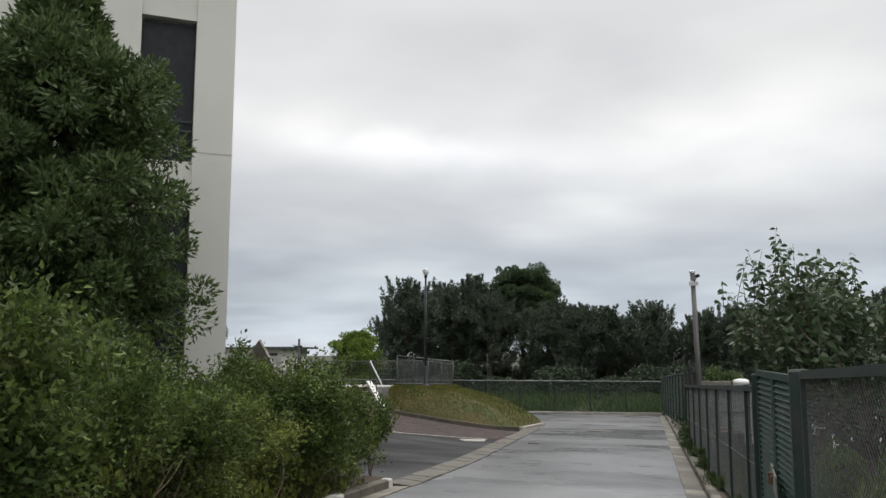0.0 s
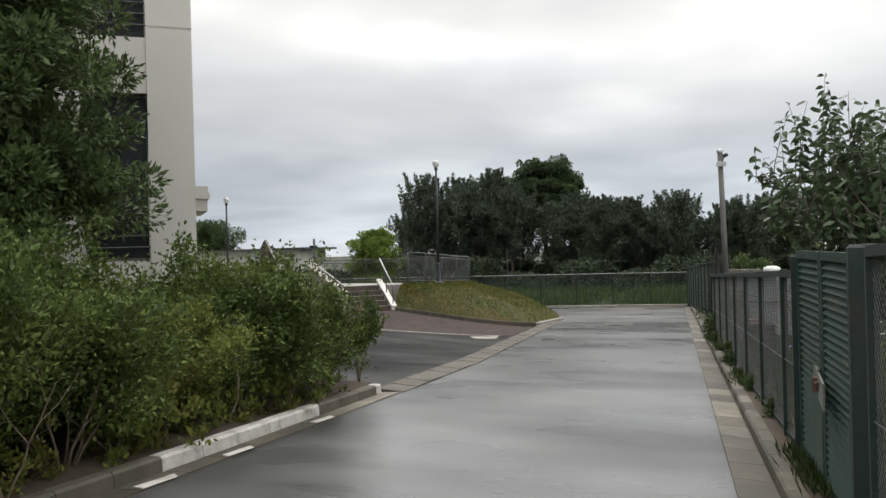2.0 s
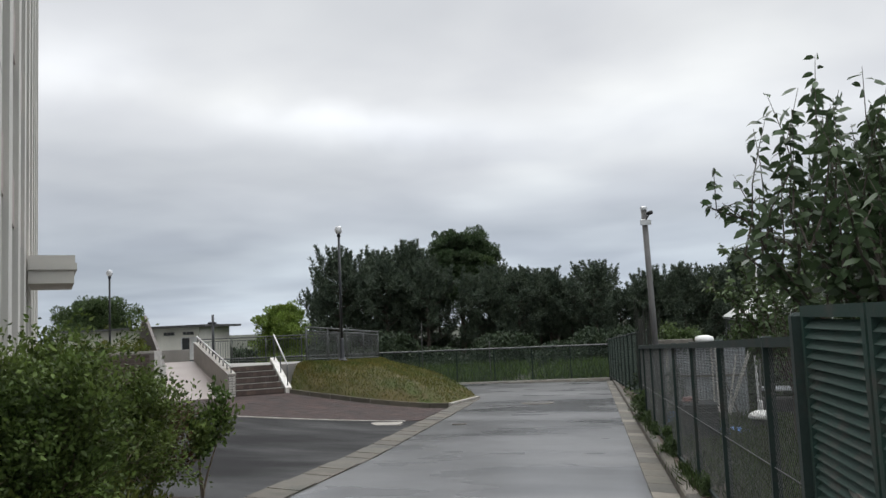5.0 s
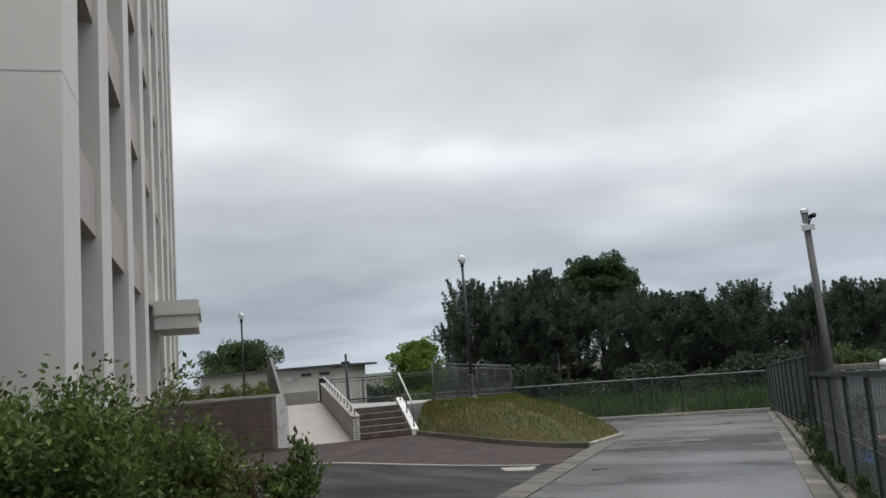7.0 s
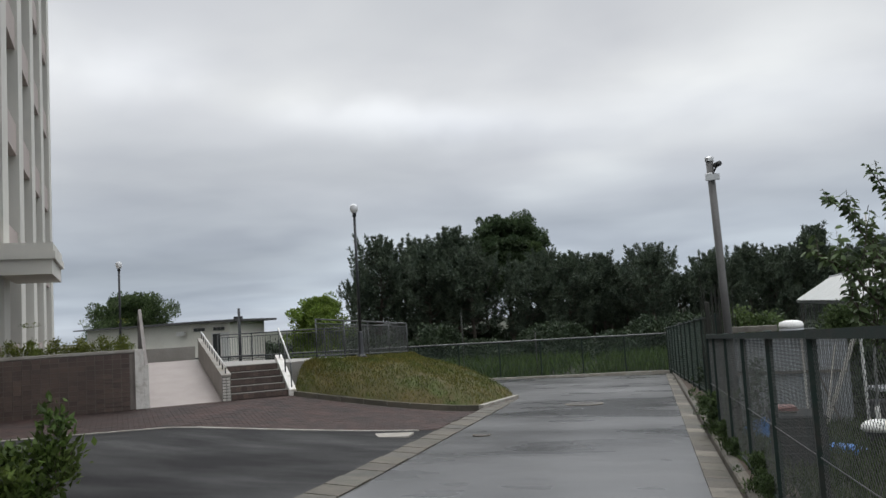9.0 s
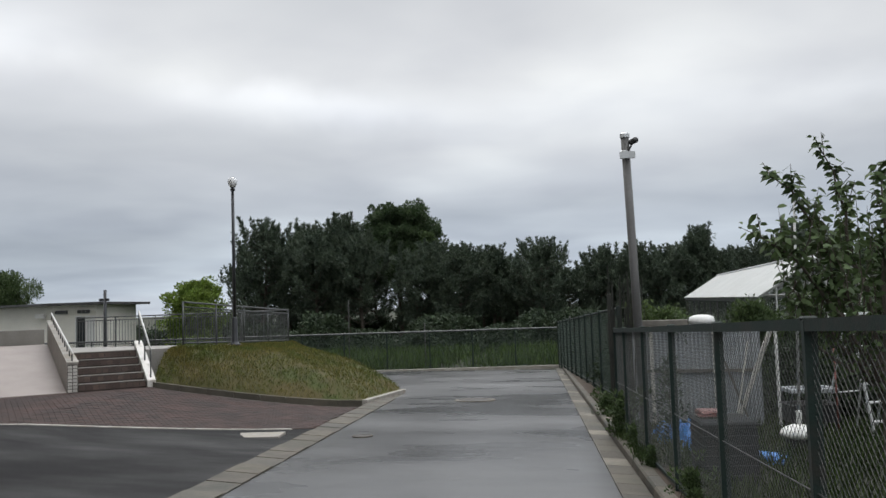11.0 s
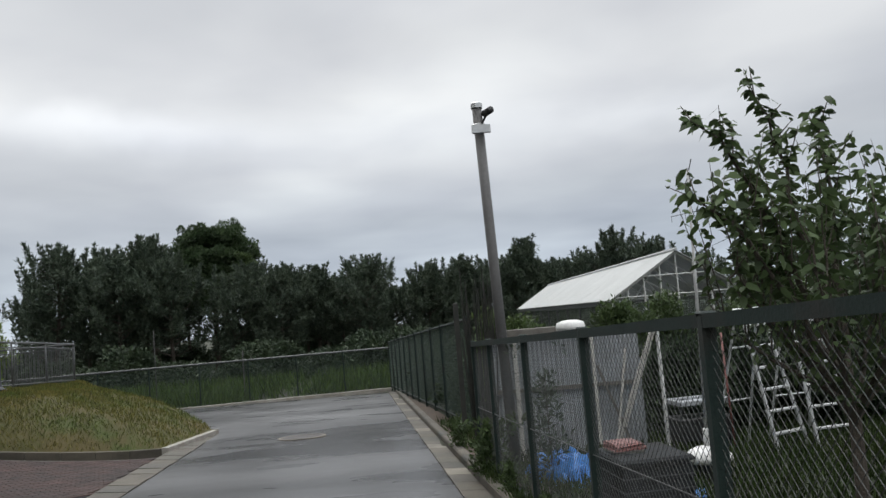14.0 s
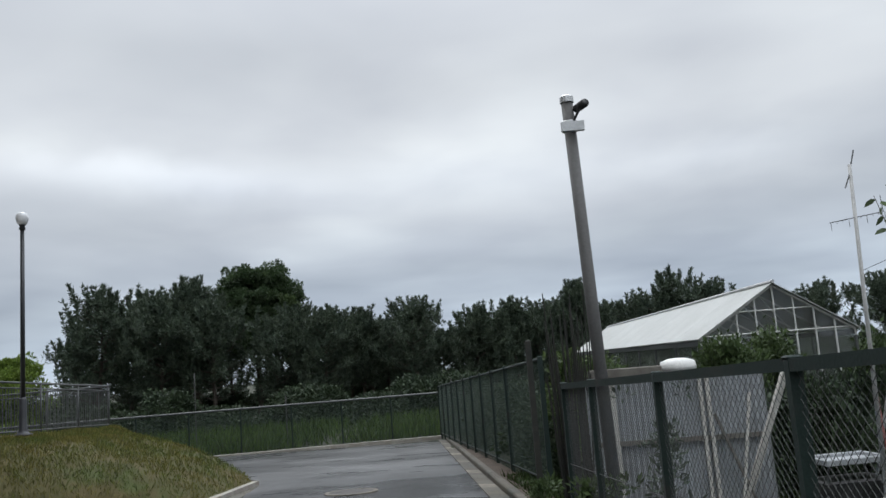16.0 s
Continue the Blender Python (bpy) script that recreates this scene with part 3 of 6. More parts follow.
# concrete strip along the left of the lane, in slabs
strip = thing("gutter_strip", "weathered tan concrete gutter strip between lane and forecourt", "gutter", kind="structure")
for i in range(33):
    y0, y1 = 12.5 + i * 0.6, 13.094 + i * 0.6
    if y1 > 32.3:
        break
    s = Shape()
    a, b = x_left(y0) - 0.44, x_left(y1) - 0.44
    z0, z1 = zroad(y0), zroad(y1)
    dz = 0.012 + 0.006 * (i % 3)
    s.add([(a, y0, z0 - 0.1), (a + 0.44, y0, z0 - 0.1), (b + 0.44, y1, z1 - 0.1), (b, y1, z1 - 0.1), (a, y0, z0 + 0.03 + dz), (a + 0.44, y0, z0 + dz), (b + 0.44, y1, z1 + dz), (b, y1, z1 + 0.03 + dz)],
          [(3, 2, 1, 0), (4, 5, 6, 7), (0, 1, 5, 4), (1, 2, 6, 5), (2, 3, 7, 6), (3, 0, 4, 7)])
    part("slab", s, (CONCRETE, MOSSY, CONCRETE, CONCRETE, MOSSY)[(i * 3 + i // 4) % 5], strip)

# kerb of the hedge: painted blocks with a gutter at their foot
def kerb_x(y):
    return -4.84 - 0.062 * (y - 7.0)


hedge_kerb = thing("kerb", "chipped white-painted concrete kerb blocks below the hedge", "kerb", kind="structure")
for i in range(48):
    y0 = -16.0 + i * 0.6
    y1 = y0 + 0.59
    if y0 > 12.2:
        break
    y1 = min(y1, 12.38)
    a, b, z0, z1 = kerb_x(y0), kerb_x(y1), zroad(y0), zroad(y1)
    top = 0.13
    painted = 7.0 < y0 < 10.3 or y0 > 11.9 or i % 9 == 4
    s = Shape()
    s.add([(a, y0, z0 - 0.1), (b, y1, z1 - 0.1), (b - 0.15, y1, z1 - 0.1), (a - 0.15, y0, z0 - 0.1), (a - 0.015, y0, z0 + top - 0.02), (b - 0.015, y1, z1 + top - 0.02), (b - 0.15, y1, z1 + top), (a - 0.15, y0, z0 + top), (a - 0.04, y0, z0 + top), (b - 0.04, y1, z1 + top)],
          [(0, 1, 5, 4), (4, 5, 9, 8), (8, 9, 6, 7), (7, 6, 2, 3), (0, 4, 8, 7, 3), (1, 2, 6, 9, 5), (0, 3, 2, 1)])
    part("kerb_block", s, WHITE_WORN if painted else CONCRETE, hedge_kerb)

hedge_gutter = thing("gutter", "wet concrete gutter slabs with flaked white paint below the hedge", "gutter", kind="structure")
for i in range(48):
    y0 = -16.0 + i * 0.6
    y1 = min(y0 + 0.588, 12.42)
    if y0 > 12.2:
        break
    a, b, z0, z1 = kerb_x(y0) + 0.004, kerb_x(y1) + 0.004, zroad(y0), zroad(y1)
    s = Shape()
    s.add([(a, y0, z0 - 0.1), (a + 0.26, y0, z0 - 0.1), (b + 0.26, y1, z1 - 0.1), (b, y1, z1 - 0.1), (a, y0, z0 + 0.004), (a + 0.26, y0, z0 + 0.018), (b + 0.26, y1, z1 + 0.018), (b, y1, z1 + 0.004)],
          [(3, 2, 1, 0), (4, 5, 6, 7), (0, 1, 5, 4), (1, 2, 6, 5), (2, 3, 7, 6), (3, 0, 4, 7)])
    slab = part("gutter_slab", s, CONCRETE_MID if y0 > 10.2 else MOSSY, hedge_gutter)
    if (6.6 < y0 < 10.0 or y0 > 11.6) and i % 5 in (0, 3):
        q = 0.10 + 0.10 * ((i * 7) % 5) / 5
        part("paint_flake", Shape().add([(a + 0.25 - q, y0 + 0.05, z0 + 0.019), (a + 0.25, y0 + 0.02, z0 + 0.021), (a + 0.255, y0 + 0.42, z0 + 0.006), (a + 0.21 - q / 2, y0 + 0.5, z0 + 0.003)], [(0, 1, 2, 3)]), WHITE_WORN, slab)

# soil bed under the hedge
s = Shape()
rv = []
for i in range(40):
    y = -16 + i * 0.73
    for j in range(7):
        x = kerb_x(y) - 0.14 - j * 0.75
        rv.append((x, y, zroad(y) + 0.10 + 0.05 * min(j, 2) + 0.03 * math.sin(3.1 * y + j * 2)))
s.add(rv, [(i * 7 + j, (i + 1) * 7 + j, (i + 1) * 7 + j + 1, i * 7 + j + 1) for i in range(39) for j in range(6)])
structure("planting_bed", s, SOIL, "damp brown soil bed under the shrubs", "soil", True)

# right-hand gutter, kerb and soil verge
rg = thing("gutter", "mossy concrete gutter slabs along the fence side", "gutter", kind="structure")
rk = thing("kerb", "worn concrete kerb along the fence side", "kerb", kind="structure")
for i in range(108):
    y0 = -16.0 + i * 0.6
    y1 = y0 + 0.59
    if y1 > 47.0:
        break
    a, b, z0, z1 = x_right(y0), x_right(y1), zroad(y0), zroad(y1)
    s = Shape()
    s.add([(a, y0, z0 + 0.018), (a + 0.3, y0, z0 + 0.002), (b + 0.3, y1, z1 + 0.002), (b, y1, z1 + 0.018), (a, y0, z0 - 0.1), (a + 0.3, y0, z0 - 0.1), (b + 0.3, y1, z1 - 0.1), (b, y1, z1 - 0.1)],
          [(0, 1, 2, 3), (7, 6, 5, 4), (4, 5, 1, 0), (6, 7, 3, 2), (5, 6, 2, 1), (7, 4, 0, 3)])
    part("gutter_slab", s, CONCRETE_MID if 10 < y0 < 14 and i % 3 or y0 > 14 and i % 5 == 0 else (CONCRETE if i % 4 == 1 else MOSSY), rg)
    s = Shape()
    h = 0.10
    s.add([(a + 0.303, y0, z0 - 0.1), (b + 0.303, y1, z1 - 0.1), (b + 0.45, y1, z1 - 0.1), (a + 0.45, y0, z0 - 0.1), (a + 0.315, y0, z0 + h - 0.02), (b + 0.315, y1, z1 + h - 0.02), (b + 0.45, y1, z1 + h), (a + 0.45, y0, z0 + h), (a + 0.335, y0, z0 + h), (b + 0.335, y1, z1 + h)],
          [(4, 5, 1, 0), (8, 9, 5, 4), (7, 6, 9, 8), (3, 2, 6, 7), (3, 7, 8, 4, 0), (5, 9, 6, 2, 1), (1, 2, 3, 0)])
    part("kerb_block", s, CONCRETE_MID if 10.6 < y0 < 14 and i % 2 else (CONCRETE if i % 3 else MOSSY), rk)
s = Shape()
rv = []
for i in range(100):
    y = -16 + i * 0.65
    for j in range(4):
        rv.append((x_right(y) + 0.45 + j * 0.12, y, zroad(y) + 0.085 + 0.012 * math.sin(y * 5 + j)))
s.add(rv, [(i * 4 + j, i * 4 + j + 1, (i + 1) * 4 + j + 1, (i + 1) * 4 + j) for i in range(99) for j in range(3)])
structure("verge", s, SOIL, "narrow soil verge between kerb and fence", "soil", True)

# ---- high building ----
FLOOR_H, Z_SILL = 3.6, 1.16
FLOORS = 12
bld = thing("building", "tall cream rendered block with deep window bays", "building")
STOREY_TOP = Z_SILL + FLOOR_H * FLOORS
LEN, DEPTH, PIER = 36.0, 14.0, 0.71
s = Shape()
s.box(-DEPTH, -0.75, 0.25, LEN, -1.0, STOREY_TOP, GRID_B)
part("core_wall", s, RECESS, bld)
s = Shape()
s.box(-PIER, 0.0, 0.0, 1.3, -1.0, STOREY_TOP + 0.9, GRID_B)
part("corner_pier", s, BUILDING, bld)
for z in [1.68 + 3.6 * i for i in range(1, FLOORS)]:
    s = Shape()
    s.box(-PIER - 0.003, 0.003, -0.003, 1.303, z - 0.012, z + 0.012, GRID_B)
    part("joint", s, RECESS, bld)
bay, px = 4.37, []
for i in range(8):
    u0 = 3.57 + i * bay
    px.append(u0)
    s = Shape()
    s.box(-0.78, 0.0, u0, u0 + 1.33, -1.0, STOREY_TOP + 0.9, GRID_B)
    part("pillar", s, BUILDING, bld)
for fl in range(FLOORS):
    for i in range(8):
        u0 = 1.3 if i == 0 else px[i - 1] + 1.33
        u1 = px[i]
        s = Shape()
        s.box(-0.70, -0.08, u0, u1, 3.86 + 3.6 * (fl - 1), 4.88 + 3.6 * (fl - 1), GRID_B)
        part("spandrel", s, SPANDREL, bld)
        wz0, wz1 = 4.92 + 3.6 * (fl - 1), 7.40 + 3.6 * (fl - 1)
        wf = Shape()
        for a, b, c, d in ((u0 + 0.25, u1 - 0.25, wz0, wz0 + 0.07), (u0 + 0.25, u1 - 0.25, wz1 - 0.07, wz1), (u0 + 0.25, u0 + 0.32, wz0 + 0.07, wz1 - 0.07), (u1 - 0.32, u1 - 0.25, wz0 + 0.07, wz1 - 0.07), ((u0 + u1) / 2 - 0.03, (u0 + u1) / 2 + 0.03, wz0 + 0.07, wz1 - 0.07)):
            wf.box(-0.748, -0.70, a, b, c, d, GRID_B)
        win = part("window", wf, ALUMINIUM, bld)
        gl = Shape()
        gl.box(-0.745, -0.73, u0 + 0.32, u1 - 0.32, wz0 + 0.07, wz1 - 0.07, GRID_B)
        part("pane", gl, DARK_GLASS, win)
# end face: an open stair slot beside the pier, then plain wall
s = Shape()
s.box(-DEPTH, -1.68, 0.0, 0.248, -1.0, STOREY_TOP + 0.9, GRID_B)
part("end_wall", s, BUILDING, bld)
for fl in range(FLOORS):
    z = 4.20 + 3.6 * (fl - 1)
    s = Shape()
    s.box(-1.677, -0.713, 0.04, 0.246, z, z + 0.9, GRID_B)
    part("balcony_front", s, BUILDING, bld)
    s = Shape()
    for h in (0.22, 0.40, 0.58, 0.76):
        s.tube(GRID_B @ Vector((-1.677, 0.12, z + 0.9 + h)), GRID_B @ Vector((-0.713, 0.12, z + 0.9 + h)), 0.018)
    part("balcony_rail", s, LAMP_BLACK, bld)
    # dark sheet in place of the shade within the open slot
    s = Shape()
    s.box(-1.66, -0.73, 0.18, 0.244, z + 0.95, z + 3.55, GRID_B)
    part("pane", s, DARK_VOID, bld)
s = Shape()
s.box(-DEPTH - 0.1, 0.1, -0.1, LEN + 0.1, STOREY_TOP + 0.9, STOREY_TOP + 1.2, GRID_B)
part("roof", s, BUILDING, bld)
# entrance canopy
s = Shape()
s.box(0.003, 1.27, 15.8, 19.6, 3.14, 3.55, GRID_B)
s.box(0.003, 1.35, 15.72, 19.68, 3.554, 3.76, GRID_B)
s.box(0.003, 1.30, 15.78, 19.62, 3.764, 4.0, GRID_B)
part("canopy", s, BUILDING, bld, "stepped cream entrance canopy")

# ---- terrace, stairs, ramp and walls ----
TZ = 0.35


def zterrace(x, y):
    return TZ - 0.038 * max(0.0, y - 29.0)


b = plaza_xy(-1.6, 7.2)
c, d = plaza_xy(-1.6, 1.42), plaza_xy(0.0, 1.42)
terr_poly = [d, (-11.95, 29.2), (-12.45, 37.1), (-34.0, 41.0), (-30.0, 30.0), plaza_xy(-7.1, 7.2), b, c]
s = Shape()
s.prism(terr_poly, -2.2, zterrace)
structure("terrace", s, TERRACE, "raised concrete terrace behind the stairs", "terrace")

stairs = thing("stairs", "brown tiled outdoor stairs with five steps", "stairs", kind="structure")
for i in range(5):
    s = Shape()
    s.bev(-1.6, -0.16, 0.35 * i, 1.75, LOT_Z - 0.3 + 0.001 * i, LOT_Z + 0.16 * (i + 1) - (0.003 if i == 4 else 0), 0.008, GRID_S)
    part("step", s, JOINT, stairs)
    s = Shape()
    s.box(-1.595, -0.165, 0.35 * i - 0.008, 0.35 * i + 0.05, LOT_Z + 0.16 * (i + 1) + 0.001, LOT_Z + 0.16 * (i + 1) + 0.018, GRID_S)
    part("nosing", s, PALE_TILE, stairs)


def side_wall(shape, n0, n1, u0, u1, za, z_low, z_high):
    """A wall up a slope: its top climbs from z_low at u0 to z_high at u1."""
    vs = [GRID_S @ Vector(p) for p in ((n0, u0, za), (n1, u0, za), (n1, u1, za), (n0, u1, za), (n0, u0, z_low), (n1, u0, z_low), (n1, u1, z_high), (n0, u1, z_high))]
    return shape.add(vs, [(3, 2, 1, 0), (4, 5, 6, 7), (0, 1, 5, 4), (1, 2, 6, 5), (2, 3, 7, 6), (3, 0, 4, 7)])


s = side_wall(Shape(), -0.155, 0.03, -0.12, 1.75, LOT_Z - 0.3, LOT_Z + 0.16, TZ + 0.22)
structure("stair_stringer", s, WHITE_TRIM, "white-painted sloping stair side", "stairs")
rl = thing("handrail", "slim white steel handrail beside the stairs", "handrail")
s = Shape()
s.tube(GRID_S @ Vector((-0.06, 0.0, LOT_Z + 0.85)), GRID_S @ Vector((-0.06, 1.6, TZ + 0.95)), 0.022)
part("rail", s, RAIL_WHITE, rl, smooth=True)
for u_, zt in ((0.02, LOT_Z + 0.86), (0.8, LOT_Z + 1.29), (1.58, TZ + 0.94)):
    s = Shape()
    s.tube(GRID_S @ Vector((-0.06, u_, LOT_Z + 0.15 + (u_ + 0.12) / 1.87 * 0.86 - 0.02)), GRID_S @ Vector((-0.06, u_, zt)), 0.018)
    part("post", s, RAIL, rl, smooth=True)

# ramp
s = side_wall(Shape(), -3.54, -1.825, 0.0, 6.0, LOT_Z - 0.4, LOT_Z + 0.01, 0.42)
s2 = Shape().box(-3.54, -1.825, 6.0, 7.25, LOT_Z - 0.4, 0.42, GRID_S)
s.add(s2.v, s2.f)
structure("ramp", s, RAMP_FLOOR, "pinkish concrete access ramp", "ramp")
rwl = side_wall(Shape(), -1.82, -1.604, 0.0, 6.4, LOT_Z - 0.4, LOT_Z + 0.62, 1.08)
ramp_wall = structure("ramp_wall", rwl, PALE_TILE, "pale tiled parapet wall beside the ramp", "wall")
cap = Shape()
cap.add([GRID_S @ Vector(p) for p in ((-1.835, -0.03, LOT_Z + 0.623), (-1.589, -0.03, LOT_Z + 0.623), (-1.589, 6.42, 1.083), (-1.835, 6.42, 1.083), (-1.835, -0.03, LOT_Z + 0.67), (-1.589, -0.03, LOT_Z + 0.67), (-1.589, 6.42, 1.13), (-1.835, 6.42, 1.13))],
        [(3, 2, 1, 0), (4, 5, 6, 7), (0, 1, 5, 4), (1, 2, 6, 5), (2, 3, 7, 6), (3, 0, 4, 7)])
structure("coping", cap, CONCRETE_PALE, "pale grey coping on the ramp wall", "trim")
rl = thing("handrail", "low white steel rail on short posts along the ramp wall", "handrail")
s = Shape()
s.tube(GRID_S @ Vector((-1.712, 0.05, LOT_Z + 0.87)), GRID_S @ Vector((-1.712, 6.3, 1.32)), 0.024)
part("rail", s, RAIL_WHITE, rl, smooth=True)
for i in range(11):
    u_ = 0.1 + i * 0.61
    z = LOT_Z + 0.67 + (1.13 - LOT_Z - 0.67) * (u_ + 0.03) / 6.45
    s = Shape()
    s.tube(GRID_S @ Vector((-1.712, u_, z)), GRID_S @ Vector((-1.712, u_, z + 0.2)), 0.016)
    part("post", s, LAMP_BLACK, rl, smooth=True)
# tall parapet on the building side of the ramp
par = Shape()
vs = []
for n0 in (-3.645, -3.56):
    vs += [GRID_S @ Vector(p) for p in ((n0, 0.0, LOT_Z - 0.3), (n0, 0.0, LOT_Z + 1.05), (n0, 5.0, 2.12), (n0, 6.6, 1.75), (n0, 6.6, LOT_Z - 0.3))]
par.add(vs, [(0, 1, 2, 3, 4), (9, 8, 7, 6, 5), (0, 5, 6, 1), (1, 6, 7, 2), (2, 7, 8, 3), (3, 8, 9, 4), (4, 9, 5, 0)])
structure("ramp_parapet", par, PARAPET, "tall grey parapet wall beside the ramp", "wall")
s = Shape()
s.box(-3.655, -3.55, -0.02, -0.004, LOT_Z - 0.2, LOT_Z + 1.06, GRID_S)
structure("trim", s, WHITE_TRIM, "white end trim of the parapet", "trim")
s = Shape()
s.box(-3.54, -1.84, 7.26, 7.42, LOT_Z, 0.86, GRID_S)
structure("landing_wall", s, TERRACE, "low grey wall behind the ramp landing", "wall")
s = Shape()
s.box(-7.1, -3.74, 0.0, 0.3, LOT_Z - 0.3, 0.93, GRID_S)
low_wall = structure("low_wall", s, JOINT_PALE, "brown tiled retaining wall before the building", "wall")
s = Shape()
s.box(-7.1, -3.74, -0.03, 0.33, 0.934, 1.0, GRID_S)
structure("coping", s, CONCRETE_PALE, "pale coping on the tiled wall", "trim")
s = Shape()
s.box(-3.86, -3.657, -0.045, -0.034, LOT_Z - 0.2, 1.0, GRID_S)
structure("trim", s, WHITE_TRIM, "white end trim of the tiled wall", "trim")
s = Shape()
s.box(-7.1, -3.74, 0.301, 7.2, -0.4, 0.72, GRID_S)
structure("planter", s, SOIL, "soil behind the tiled wall", "soil")

# grass bank between terrace and lane
KERB_BEND, TIP = (-7.25, 28.9), (-7.25, 32.6)
bank = Shape()
bn, bm_ = 24, 12
outer = []
path = [(-11.66, 27.05), KERB_BEND, TIP, (-12.6, 40.0)]
for i in range(bn + 1):
    f = 3.0 * i / bn
    k = min(int(f), 2)
    outer.append(Vector(path[k]).lerp(Vector(path[k + 1]), f - k))
inner = [Vector((-11.9 - 0.5 * i / bn, 28.3 + 8.7 * (i / bn))) for i in range(bn + 1)]
bv = []
for i in range(bn + 1):
    for j in range(bm_ + 1):
        f = j / bm_
        p = outer[i].lerp(inner[i], f)
        z0 = zlot(outer[i].x, outer[i].y) if outer[i].y < 29.5 else zroad(outer[i].y)
        z = z0 + 0.10 + (zterrace(inner[i].x, inner[i].y) - z0 - 0.13) * (math.sin(f * math.pi / 2) ** 0.72)
        z += 0.05 * noise.noise(Vector((p.x * 1.1, p.y * 1.1, 0)))
        bv.append((p.x, p.y, z))
bank.add(bv, [(i * (bm_ + 1) + j, (i + 1) * (bm_ + 1) + j, (i + 1) * (bm_ + 1) + j + 1, i * (bm_ + 1) + j + 1) for i in range(bn) for j in range(bm_)])
structure("grass_bank", bank, TURF, "mown yellowish grass bank below the terrace", "bank", True)
BANK = np.array(bv).reshape(bn + 1, bm_ + 1, 3)
kerb = thing("kerb", "dark stained kerb at the foot of the grass bank", "kerb", kind="structure")
for (ax, ay), (bx, by), cnt, m_ in ((path[0], KERB_BEND, 8, CONCRETE), (KERB_BEND, TIP, 6, CONCRETE_PALE), (TIP, (-12.6, 40.0), 12, CONCRETE)):
    d = Vector((bx - ax, by - ay)).normalized()
    o = Vector((d.y, -d.x))
    for i in range(cnt):
        p, q = Vector((ax, ay)).lerp(Vector((bx, by)), i / cnt), Vector((ax, ay)).lerp(Vector((bx, by)), (i + 0.985) / cnt)
        s = Shape()
        zz = lambda x, y: (zlot(x, y) if y < 29.5 else zroad(y))
        s.prism([(p.x + o.x * 0.14, p.y + o.y * 0.14), (q.x + o.x * 0.14, q.y + o.y * 0.14), (q.x - o.x * 0.02, q.y - o.y * 0.02), (p.x - o.x * 0.02, p.y - o.y * 0.02)], lambda x, y: zz(x, y) - 0.1, lambda x, y: zz(x, y) + 0.115)
        part("kerb_block", s, m_, kerb)


# railing round the terrace
def railing(name, label, pts, height, gap=0.12, zf=zterrace, mat_=RAIL):
    t = thing(name, label, "railing")
    for (ax, ay), (bx, by) in zip(pts, pts[1:]):
        L = math.hypot(bx - ax, by - ay)
        za, zb = zf(ax, ay), zf(bx, by)
        P = lambda f, h: Vector((ax + (bx - ax) * f, ay + (by - ay) * f, za + (zb - za) * f + h))
        part("top_rail", Shape().tube(P(0, height), P(1, height), 0.024), mat_, t, smooth=True)
        part("rail", Shape().tube(P(0, height - 0.12), P(1, height - 0.12), 0.016), mat_, t, smooth=True)
        part("rail", Shape().tube(P(0, 0.1), P(1, 0.1), 0.016), mat_, t, smooth=True)
        k = max(1, round(L / 2.0))
        for i in range(k + 1):
            part("post", Shape().tube(P(i / k, -0.02), P(i / k, height), 0.024), mat_, t, smooth=True)
        c = int(L / gap)
        ref = Shape().tube((0, 0, 0.1), (0, 0, height - 0.12), 0.009, n=5).mesh("baluster", mat_)
        for i in range(1, c):
            b = part("baluster", ref, mat_, t)
            b.location = P(i / c, 0)
    return t


railing("railing", "grey steel railing with thin balusters along the terrace", [(-12.0, 29.0), (-12.45, 37.0)], 1.15)
railing("railing", "grey steel railing with thin balusters behind the terrace", [(-12.5, 37.06), (-22.0, 38.6)], 1.15, 0.14)
railing("railing", "low white railing along the forecourt of the building", [plaza_xy(-3.9, 7.3), plaza_xy(-7.0, 7.3)], 0.75, 0.5, mat_=RAIL_WHITE)


# ---- lamp posts ----
def lamp_post(at, height, label):
    t = thing("lamp_post", label, "lamp post", at, group="lamp posts")
    part("base", Shape().lathe([(0.19, 0.0), (0.19, 0.03), (0.12, 0.06), (0.085, 0.12), (0.075, 0.75), (0.06, 0.8)], n=16), LAMP_BLACK, t, smooth=True)
    part("pole", Shape().lathe([(0.05, 0.79), (0.042, height - 0.32)], n=12), LAMP_BLACK, t, smooth=True)
    part("collar", Shape().lathe([(0.045, height - 0.322), (0.07, height - 0.3), (0.05, height - 0.22), (0.08, height - 0.20)], n=16), LAMP_BLACK, t, smooth=True)
    part("globe", Shape().lathe([(0.075, height - 0.2), (0.12, height - 0.13), (0.135, height - 0.04), (0.11, height + 0.04), (0.05, height + 0.08), (0.01, height + 0.085)], n=18), OPAL, t, "pale translucent globe", smooth=True)
    return t


lamp_post((-11.75, 31.4, zterrace(-11.7, 31.4)), 4.72, "slim black lamp post with a pale globe on the terrace")
lamp_post((-24.6, 35.6, zterrace(-24.6, 35.6) - 0.05), 4.3, "slim black lamp post with a pale globe near the building")

